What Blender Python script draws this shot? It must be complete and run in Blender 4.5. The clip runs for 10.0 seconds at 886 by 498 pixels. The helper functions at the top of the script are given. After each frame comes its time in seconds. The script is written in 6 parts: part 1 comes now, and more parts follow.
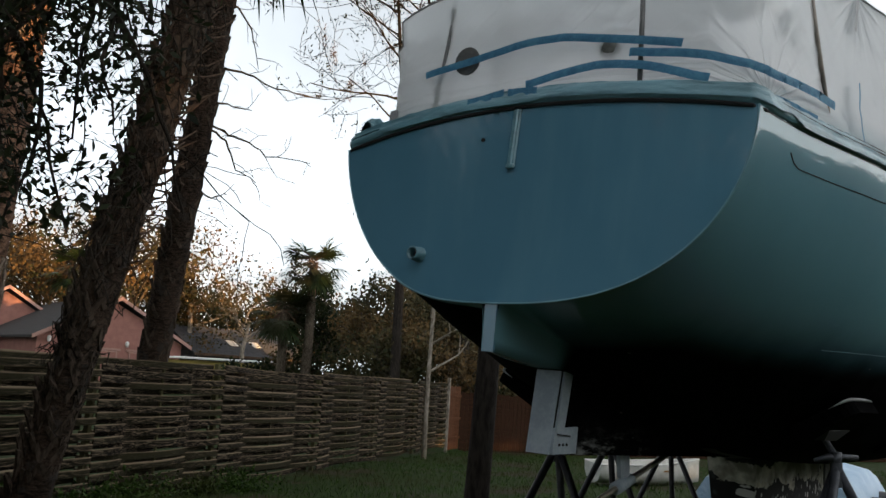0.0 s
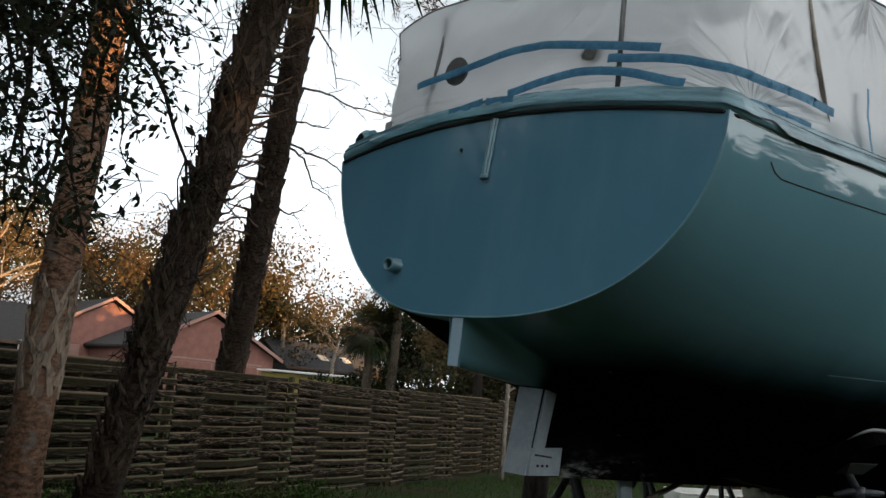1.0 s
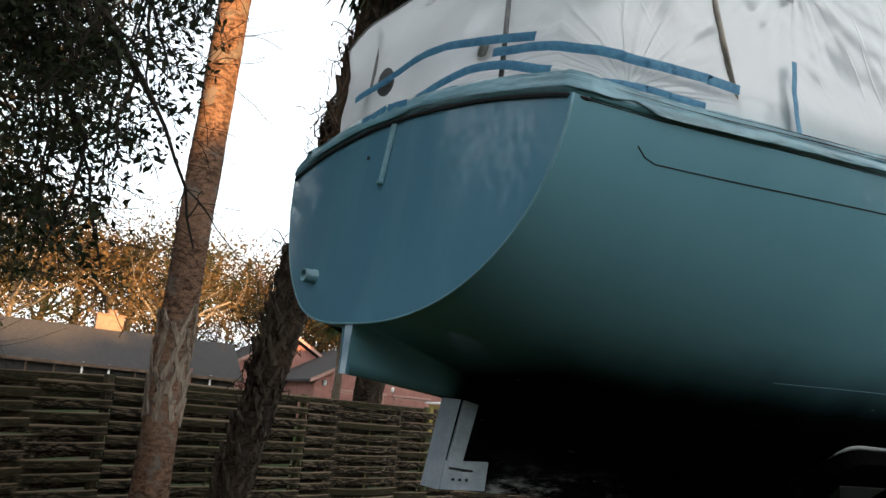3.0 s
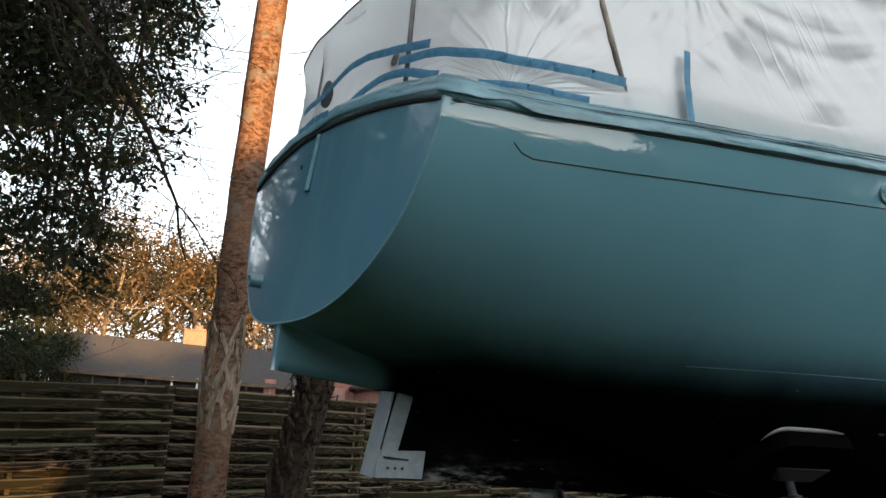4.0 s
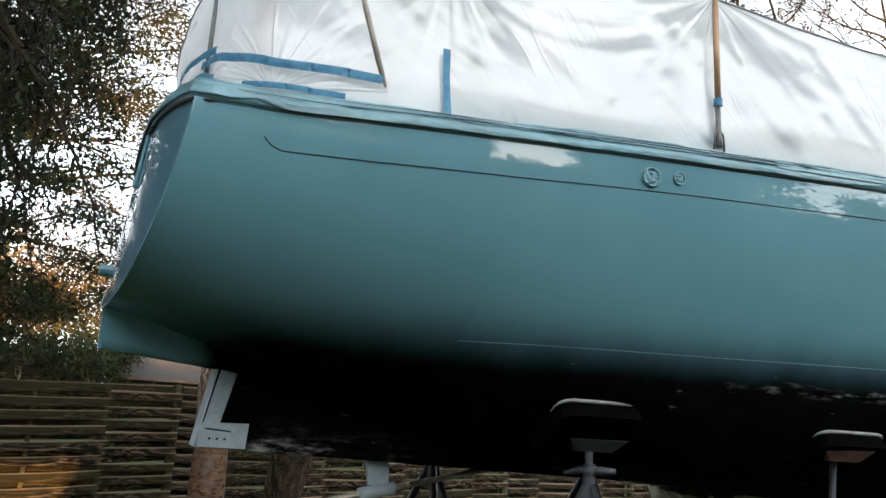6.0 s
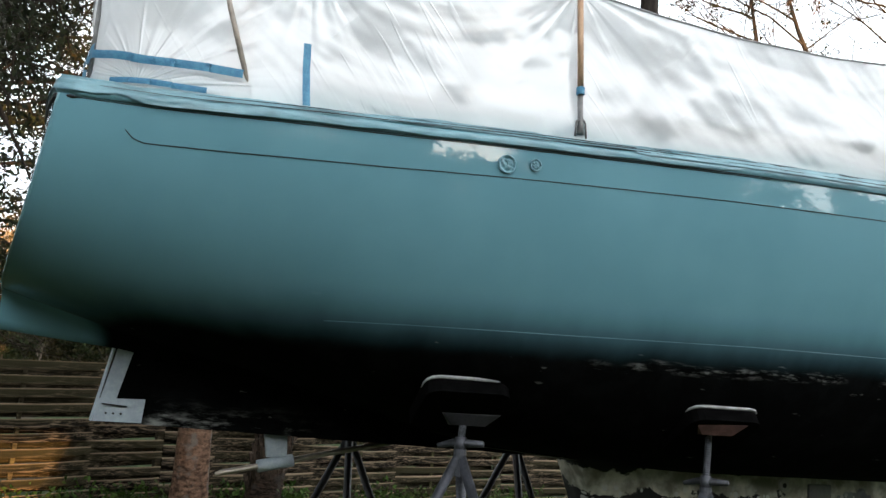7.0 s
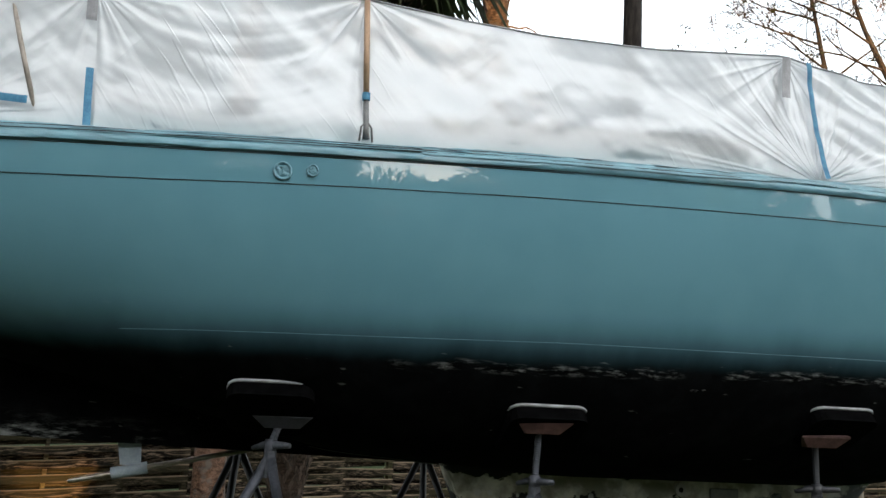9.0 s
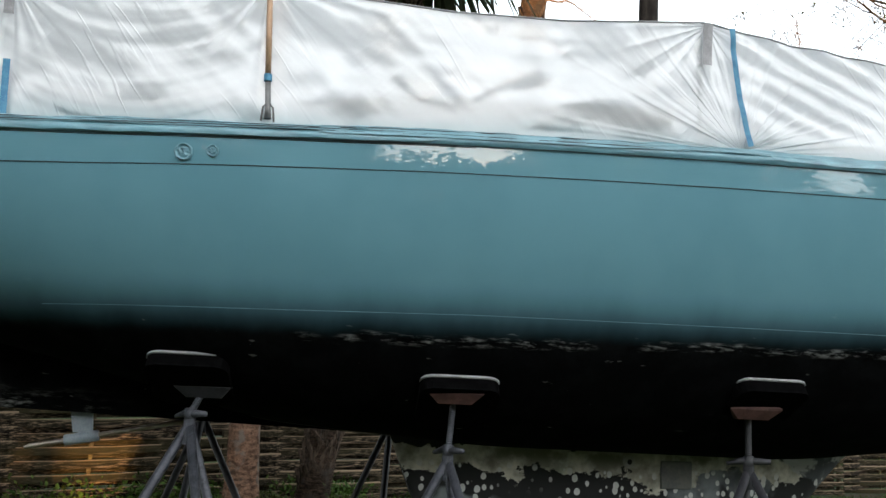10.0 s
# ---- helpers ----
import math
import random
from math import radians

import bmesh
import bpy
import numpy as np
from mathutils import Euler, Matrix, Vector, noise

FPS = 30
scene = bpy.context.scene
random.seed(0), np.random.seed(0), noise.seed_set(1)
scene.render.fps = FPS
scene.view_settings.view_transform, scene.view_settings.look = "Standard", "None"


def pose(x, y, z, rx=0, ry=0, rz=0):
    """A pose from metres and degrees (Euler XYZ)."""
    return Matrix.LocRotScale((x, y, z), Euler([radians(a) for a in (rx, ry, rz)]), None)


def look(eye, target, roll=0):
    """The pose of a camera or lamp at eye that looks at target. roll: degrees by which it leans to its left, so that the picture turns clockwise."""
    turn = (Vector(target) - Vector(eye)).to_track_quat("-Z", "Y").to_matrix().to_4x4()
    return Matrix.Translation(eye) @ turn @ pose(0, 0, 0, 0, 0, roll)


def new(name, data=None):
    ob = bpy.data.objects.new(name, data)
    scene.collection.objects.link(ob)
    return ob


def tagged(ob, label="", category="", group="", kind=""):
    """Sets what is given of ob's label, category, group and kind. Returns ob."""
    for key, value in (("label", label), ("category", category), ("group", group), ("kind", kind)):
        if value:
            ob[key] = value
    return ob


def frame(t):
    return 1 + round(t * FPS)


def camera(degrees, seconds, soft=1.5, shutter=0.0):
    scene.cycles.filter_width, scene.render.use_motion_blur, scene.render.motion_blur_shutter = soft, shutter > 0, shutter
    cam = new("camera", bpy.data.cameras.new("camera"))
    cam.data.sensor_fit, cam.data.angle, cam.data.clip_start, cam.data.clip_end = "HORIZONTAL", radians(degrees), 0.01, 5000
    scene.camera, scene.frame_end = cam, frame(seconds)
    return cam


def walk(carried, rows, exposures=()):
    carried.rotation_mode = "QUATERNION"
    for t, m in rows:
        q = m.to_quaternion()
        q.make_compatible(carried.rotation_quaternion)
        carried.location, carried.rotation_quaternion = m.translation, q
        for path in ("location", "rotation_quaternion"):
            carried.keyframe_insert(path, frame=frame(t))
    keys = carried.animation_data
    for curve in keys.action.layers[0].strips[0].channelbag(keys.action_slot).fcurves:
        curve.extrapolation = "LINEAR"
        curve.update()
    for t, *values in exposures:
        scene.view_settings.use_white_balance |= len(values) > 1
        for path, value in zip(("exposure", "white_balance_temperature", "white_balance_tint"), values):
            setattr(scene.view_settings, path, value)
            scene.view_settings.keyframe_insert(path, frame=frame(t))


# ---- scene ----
# ---- camera ----
cam = camera(56.1, 10.0)
PATH = [
    (0, (-2.028, -0.807, 1.600), (-0.637, 0.592, 1.928), 3.42),
    (0.5, (-1.888, -0.934, 1.605), (-0.566, 0.529, 1.939), 4.27),
    (1, (-1.734, -1.009, 1.613), (-0.515, 0.536, 1.969), 5.28),
    (1.5, (-1.570, -1.084, 1.625), (-0.496, 0.559, 2.008), 4.69),
    (2, (-1.404, -1.210, 1.619), (-0.506, 0.534, 2.008), 4.63),
    (2.5, (-1.246, -1.330, 1.607), (-0.328, 0.404, 1.997), 4.11),
    (2.7, (-1.166, -1.346, 1.617), (-0.261, 0.394, 2.009), 4.76),
    (4, (-0.673, -1.691, 1.611), (0.011, 0.147, 2.004), 4.04),
    (4.5, (-0.485, -1.768, 1.627), (0.167, 0.085, 2.004), 3.13),
    (5, (-0.307, -1.859, 1.620), (0.280, 0.007, 2.033), 3.74),
    (5.2, (-0.229, -1.927, 1.618), (0.313, -0.048, 2.036), 4.45),
    (6.3, (0.147, -2.203, 1.554), (0.687, -0.317, 1.944), 3.62),
    (6.5, (0.235, -2.250, 1.557), (0.743, -0.355, 1.944), 3.47),
    (7, (0.466, -2.404, 1.586), (0.969, -0.500, 1.931), 3.84),
    (7.5, (0.686, -2.490, 1.599), (1.113, -0.568, 1.955), 3.76),
    (8, (0.902, -2.557, 1.585), (1.255, -0.624, 1.956), 2.98),
    (8.5, (1.149, -2.649, 1.563), (1.487, -0.711, 1.921), 2.18),
    (9, (1.423, -2.662, 1.554), (1.720, -0.724, 1.948), 2.58),
    (9.5, (1.729, -2.748, 1.551), (1.918, -0.794, 1.932), 2.73),
    (10, (2.015, -2.793, 1.553), (2.139, -0.826, 1.889), 2.67),
]
EXPOSURES = [(0, -0.92), (1.5, -0.65), (2.5, -0.32), (4, -0.22), (4.5, -0.08), (5.2, 0.02), (6.5, 0.42), (8, 0.24), (9.5, 0.14), (10, 0.27)]
walk(cam, [(t, look(eye, aim, lean)) for t, eye, aim, lean in PATH], EXPOSURES)

# ---- light: late sun, low behind the camera, under a bright hazy sky ----
SUN_ELEV, SUN_AZ = 2.0, -75.0      # degrees; azimuth from +x
world = bpy.data.worlds.new("sky")
scene.world = world
world.use_nodes = True
wn, wl = world.node_tree.nodes, world.node_tree.links
wn.clear()
sky = wn.new("ShaderNodeTexSky")
sky.sky_type, sky.sun_disc = "NISHITA", False
sky.sun_elevation, sky.sun_rotation = radians(SUN_ELEV), radians(90 - SUN_AZ)
sky.air_density, sky.dust_density, sky.ozone_density = 1.0, 2.0, 1.5
sky_gain = wn.new("ShaderNodeVectorMath")
sky_gain.operation = "SCALE"
sky_gain.inputs["Scale"].default_value = 2.2
geo = wn.new("ShaderNodeTexCoord")
cloud = wn.new("ShaderNodeTexNoise")
cloud.inputs["Scale"].default_value, cloud.inputs["Detail"].default_value = 2.6, 8
ramp = wn.new("ShaderNodeMapRange")
ramp.inputs["From Min"].default_value, ramp.inputs["From Max"].default_value = 0.36, 0.62
ramp.inputs["To Min"].default_value, ramp.inputs["To Max"].default_value = 0.70, 1.0
mixer = wn.new("ShaderNodeMix")
mixer.data_type = "RGBA"
toward_sun = Vector((math.cos(radians(SUN_ELEV)) * math.cos(radians(SUN_AZ)), math.cos(radians(SUN_ELEV)) * math.sin(radians(SUN_AZ)), math.sin(radians(SUN_ELEV))))
# thin cloud: cool opposite the sunset, brighter and warmer towards it
facing = wn.new("ShaderNodeVectorMath")
facing.operation = "DOT_PRODUCT"
facing.inputs[1].default_value = toward_sun
cool = wn.new("ShaderNodeMapRange")
cool.inputs["From Min"].default_value, cool.inputs["From Max"].default_value = -0.5, 0.6
veil_tint = wn.new("ShaderNodeMix")
veil_tint.data_type = "RGBA"
veil_tint.inputs["A"].default_value, veil_tint.inputs["B"].default_value = (13.2, 14.3, 15.3, 1), (13.4, 13.8, 14.0, 1)
glow_side = wn.new("ShaderNodeMapRange")
glow_side.interpolation_type = "SMOOTHSTEP"
glow_side.inputs["From Min"].default_value, glow_side.inputs["From Max"].default_value = 0.1, 1.0
glow_side.inputs["To Min"].default_value, glow_side.inputs["To Max"].default_value = 1.0, 2.1
brighten = wn.new("ShaderNodeMath")
brighten.operation = "MULTIPLY"
wl.new(geo.outputs["Generated"], facing.inputs[0])
wl.new(facing.outputs["Value"], cool.inputs["Value"])
wl.new(facing.outputs["Value"], glow_side.inputs["Value"])
wl.new(cool.outputs["Result"], veil_tint.inputs["Factor"])
wl.new(veil_tint.outputs["Result"], mixer.inputs["B"])
back = wn.new("ShaderNodeBackground")
back.inputs["Strength"].default_value = 0.118
wout = wn.new("ShaderNodeOutputWorld")
wl.new(sky.outputs["Color"], sky_gain.inputs[0])
wl.new(geo.outputs["Generated"], cloud.inputs["Vector"])
wl.new(cloud.outputs["Fac"], ramp.inputs["Value"])
wl.new(ramp.outputs["Result"], mixer.inputs["Factor"])
wl.new(sky_gain.outputs["Vector"], mixer.inputs["A"])
split = wn.new("ShaderNodeSeparateXYZ")
haze = wn.new("ShaderNodeMapRange")
haze.inputs["From Min"].default_value, haze.inputs["From Max"].default_value = 0.15, 0.75
haze.inputs["To Min"].default_value, haze.inputs["To Max"].default_value = 1.75, 0.78
tint = wn.new("ShaderNodeVectorMath")
tint.operation = "SCALE"
wl.new(geo.outputs["Generated"], split.inputs[0])
wl.new(split.outputs["Z"], haze.inputs["Value"])
wl.new(mixer.outputs["Result"], tint.inputs[0])
wl.new(haze.outputs["Result"], brighten.inputs[0])
wl.new(glow_side.outputs["Result"], brighten.inputs[1])
wl.new(brighten.outputs["Value"], tint.inputs["Scale"])
# warm aureole close round the sun
halo = wn.new("ShaderNodeMapRange")
halo.inputs["From Min"].default_value, halo.inputs["From Max"].default_value = 0.972, 1.0
halo_pow = wn.new("ShaderNodeMath")
halo_pow.operation = "POWER"
halo_pow.inputs[1].default_value = 2.0
halo_col = wn.new("ShaderNodeVectorMath")
halo_col.operation = "SCALE"
halo_col.inputs[0].default_value = (64, 45, 28)
add_halo = wn.new("ShaderNodeVectorMath")
wl.new(facing.outputs["Value"], halo.inputs["Value"])
wl.new(halo.outputs["Result"], halo_pow.inputs[0])
wl.new(halo_pow.outputs["Value"], halo_col.inputs["Scale"])
wl.new(tint.outputs["Vector"], add_halo.inputs[0])
wl.new(halo_col.outputs["Vector"], add_halo.inputs[1])
wl.new(add_halo.outputs["Vector"], back.inputs["Color"])
wl.new(back.outputs["Background"], wout.inputs["Surface"])
sun_data = bpy.data.lights.new("sun", "SUN")
sun_data.energy, sun_data.angle, sun_data.color = 24.0, radians(0.6), (1.0, 0.54, 0.20)
sun = new("sun", sun_data)
sun.matrix_world = look(toward_sun * 60, (0, 0, 0))


# ---- materials ----
class Mat:
    """A small builder of node materials."""

    def __init__(self, name, rough=0.6, metal=0.0, coat=0.0, spec=0.5):
        self.m = bpy.data.materials.new(name)
        self.m.use_nodes = True
        self.n, self.l = self.m.node_tree.nodes, self.m.node_tree.links
        self.b = self.n["Principled BSDF"]
        self.b.inputs["Roughness"].default_value = rough
        self.b.inputs["Metallic"].default_value = metal
        self.b.inputs["Coat Weight"].default_value = coat
        self.b.inputs["Coat Roughness"].default_value = 0.012
        self.b.inputs["Specular IOR Level"].default_value = spec

    def node(self, kind, **values):
        nd = self.n.new(kind)
        for key, v in values.items():
            nd.inputs[key.replace("_", " ")].default_value = v
        return nd

    def coords(self, scale=(1, 1, 1), space="Object"):
        tc = self.n.new("ShaderNodeTexCoord")
        mp = self.n.new("ShaderNodeMapping")
        mp.inputs["Scale"].default_value = scale
        self.l.new(tc.outputs[space], mp.inputs["Vector"])
        return mp.outputs["Vector"]

    def noise(self, scale, detail=4, stretch=(1, 1, 1), rough=0.55, space="Object"):
        nd = self.node("ShaderNodeTexNoise", Scale=scale, Detail=detail, Roughness=rough)
        self.l.new(self.coords(stretch, space), nd.inputs["Vector"])
        return nd.outputs["Fac"]

    def span(self, fac, a, b, lo=0.0, hi=1.0):
        nd = self.node("ShaderNodeMapRange", From_Min=a, From_Max=b, To_Min=lo, To_Max=hi)
        nd.interpolation_type = "SMOOTHSTEP"
        self.l.new(fac, nd.inputs["Value"])
        return nd.outputs["Result"]

    def mix(self, fac, a, b, kind="MIX"):
        nd = self.n.new("ShaderNodeMix")
        nd.data_type, nd.blend_type = "RGBA", kind
        for key, v in (("Factor", fac), ("A", a), ("B", b)):
            if isinstance(v, bpy.types.NodeSocket):
                self.l.new(v, nd.inputs[key])
            elif key == "Factor":
                nd.inputs[key].default_value = v
            else:
                nd.inputs[key].default_value = (*v, 1)
        return nd.outputs["Result"]

    def math(self, op, a, b=0.0, c=0.0):
        nd = self.n.new("ShaderNodeMath")
        nd.operation = op
        for i, v in enumerate((a, b, c)):
            if isinstance(v, bpy.types.NodeSocket):
                self.l.new(v, nd.inputs[i])
            else:
                nd.inputs[i].default_value = v
        return nd.outputs[0]

    def xyz(self):
        nd = self.n.new("ShaderNodeSeparateXYZ")
        self.l.new(self.coords(), nd.inputs[0])
        return nd.outputs

    def rand(self):
        return self.n.new("ShaderNodeObjectInfo").outputs["Random"]

    def island(self):
        return self.n.new("ShaderNodeNewGeometry").outputs["Random Per Island"]

    def color(self, c):
        if isinstance(c, bpy.types.NodeSocket):
            self.l.new(c, self.b.inputs["Base Color"])
        else:
            self.b.inputs["Base Color"].default_value = (*c, 1)
        return self

    def roughness(self, s):
        self.l.new(s, self.b.inputs["Roughness"])
        return self

    def bump(self, height, strength=0.3, depth=0.01):
        nd = self.node("ShaderNodeBump", Strength=strength, Distance=depth)
        self.l.new(height, nd.inputs["Height"])
        self.l.new(nd.outputs["Normal"], self.b.inputs["Normal"])
        return self


def simple(name, c1, c2, scale, rough=0.6, metal=0.0, bump=0.2, stretch=(1, 1, 1), depth=0.01, spec=0.5):
    k = Mat(name, rough, metal, spec=spec)
    big, fine = k.noise(scale, 5, stretch), k.noise(scale * 7, 4, stretch)
    k.color(k.mix(k.span(k.math("ADD", k.math("MULTIPLY", big, 0.65), k.math("MULTIPLY", fine, 0.35)), 0.36, 0.64), c1, c2))
    return k.bump(fine, bump, depth).m


BLUE_A, BLUE_B = (0.100, 0.230, 0.280), (0.112, 0.250, 0.302)
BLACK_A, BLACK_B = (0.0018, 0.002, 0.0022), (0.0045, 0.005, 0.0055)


def hull_paint():
    """Glossy teal above a sprayed edge, worn black bottom paint with pale flakes below; some underside shade is painted
    in as black.
    """
    k = Mat("hull_paint", 0.28, coat=0.55)
    x, y, z = k.xyz()
    cloudy = k.noise(2.2, 3)
    blue = k.mix(k.span(cloudy, 0.35, 0.65), BLUE_A, BLUE_B)
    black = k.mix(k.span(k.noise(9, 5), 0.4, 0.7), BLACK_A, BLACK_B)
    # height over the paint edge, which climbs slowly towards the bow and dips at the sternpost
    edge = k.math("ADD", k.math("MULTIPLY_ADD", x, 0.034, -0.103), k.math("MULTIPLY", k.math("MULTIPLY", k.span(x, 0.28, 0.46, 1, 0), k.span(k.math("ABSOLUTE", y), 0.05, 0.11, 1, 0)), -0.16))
    # black raised under the stern and port quarter, partly as painted-in underside shade
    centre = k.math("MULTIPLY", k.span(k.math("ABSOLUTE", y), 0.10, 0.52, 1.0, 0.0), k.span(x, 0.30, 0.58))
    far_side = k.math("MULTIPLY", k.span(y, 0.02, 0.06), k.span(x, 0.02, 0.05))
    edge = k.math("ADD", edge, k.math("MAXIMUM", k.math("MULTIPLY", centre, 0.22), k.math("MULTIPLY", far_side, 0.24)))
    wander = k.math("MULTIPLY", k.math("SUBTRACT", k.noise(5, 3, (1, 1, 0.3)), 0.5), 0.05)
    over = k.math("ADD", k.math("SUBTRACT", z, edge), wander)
    chips = k.noise(24, 8, (0.30, 0.30, 1.8), 0.8)
    strip = k.math("MULTIPLY", k.span(over, -0.066, -0.045), k.span(over, -0.032, -0.016, 1, 0))
    long_gaps = k.math("MULTIPLY", k.span(k.noise(1.7, 2, (1, 1, 0.1)), 0.42, 0.50), k.span(x, 1.80, 1.95))
    flakes = k.math("MULTIPLY", k.math("MULTIPLY", strip, long_gaps), k.span(chips, 0.50, 0.62, 0.0, 0.8))
    stern = k.math("MULTIPLY", k.span(x, 0.50, 0.56), k.math("MULTIPLY", k.span(x, 0.8, 1.3, 1, 0), k.span(z, -0.40, -0.30, 1, 0)))
    scuff = k.math("MULTIPLY", k.span(k.noise(6, 8, (0.5, 1, 2.2), 0.75), 0.47, 0.64), k.span(z, -0.37, -0.425, 0.22, 1.0))
    flakes2 = k.math("MULTIPLY", k.math("MULTIPLY", stern, scuff), 1.1)
    sparse = k.span(k.noise(22, 4, (0.5, 1, 2)), 0.70, 0.74)
    allf = k.math("MINIMUM", k.math("ADD", k.math("ADD", flakes, flakes2), k.math("MULTIPLY", sparse, 0.35)), 0.9)
    below = k.mix(allf, black, (0.21, 0.22, 0.21))
    # soft spray edge, widened upwards to darken the low hull like shade
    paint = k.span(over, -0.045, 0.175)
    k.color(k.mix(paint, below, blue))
    k.roughness(k.span(paint, 0.0, 1.0, 0.9, 0.32))
    cw = k.span(paint, 0.3, 1.0)
    k.l.new(k.math("MULTIPLY_ADD", paint, 0.05, 0.02), k.b.inputs["Specular IOR Level"])
    k.l.new(cw, k.b.inputs["Coat Weight"])
    return k.bump(k.math("ADD", k.math("MULTIPLY", k.noise(2.6, 2, (1, 1, 1.6)), 0.5), k.math("MULTIPLY", k.math("MULTIPLY", allf, 0.3), k.math("SUBTRACT", 1.0, paint))), 0.07, 0.01).m


def transom_sky_teal():
    """The hull's teal shifted bluer to carry reflected sky, with faint upright paler streaks."""
    k = Mat("transom_sky_teal", 0.3, coat=0.9, spec=0.07)
    streaks = k.noise(5.0, 4, (1, 1, 0.16))
    blot = k.noise(2.4, 3)
    c = k.mix(k.span(blot, 0.35, 0.65), (0.072, 0.190, 0.270), (0.082, 0.208, 0.292))
    c = k.mix(k.span(streaks, 0.52, 0.72, 0, 0.35), c, (0.125, 0.270, 0.350))
    k.color(c)
    k.b.inputs["Coat Roughness"].default_value = 0.05
    return k.bump(k.math("ADD", k.math("MULTIPLY", streaks, 0.5), blot), 0.09, 0.01).m


def keel_paint():
    """Stripped keel: chalky grey-green primer in patches, black paint and pale dots."""
    k = Mat("keel_paint", 0.85)
    x, y, z = k.xyz()
    n1 = k.noise(4.0, 7, (0.8, 1, 1.3), 0.68)
    rag = k.math("MULTIPLY", k.math("SUBTRACT", n1, 0.5), 0.42)
    pale = k.mix(k.span(k.noise(7, 5), 0.35, 0.65), (0.19, 0.185, 0.14), (0.68, 0.66, 0.56))
    grey = k.mix(k.span(k.noise(5, 4), 0.4, 0.6), (0.06, 0.07, 0.075), (0.17, 0.19, 0.195))
    c = k.mix(k.span(k.noise(2.3, 3), 0.54, 0.58), (0.006, 0.0065, 0.007), grey)
    band = k.span(k.math("ADD", z, rag), -0.607, -0.600)
    c = k.mix(band, c, pale)
    top = k.span(k.math("ADD", z, k.math("MULTIPLY", rag, 0.7)), -0.50, -0.49)
    c = k.mix(top, c, (0.006, 0.0065, 0.007))
    nose = k.span(k.math("ADD", k.math("MULTIPLY_ADD", z, 1.25, x), rag), 3.72, 3.74)
    c = k.mix(nose, c, k.mix(k.span(n1, 0.50, 0.56), grey, (0.36, 0.37, 0.35)))
    vor = k.node("ShaderNodeTexVoronoi", Scale=24.0, Randomness=1.0)
    k.l.new(k.coords((1, 0.1, 0.8)), vor.inputs["Vector"])
    size = k.span(k.noise(9, 2), 0.35, 0.65, 0.16, 0.36)
    dots = k.span(k.math("SUBTRACT", vor.outputs["Distance"], size), 0.0, 0.05, 1, 0)
    dots = k.math("MULTIPLY", dots, k.math("MULTIPLY", k.span(z, -0.56, -0.60), k.span(k.noise(1.6, 2), 0.38, 0.44)))
    c = k.mix(dots, c, (0.52, 0.53, 0.50))
    return k.color(c).bump(n1, 0.4, 0.01).m


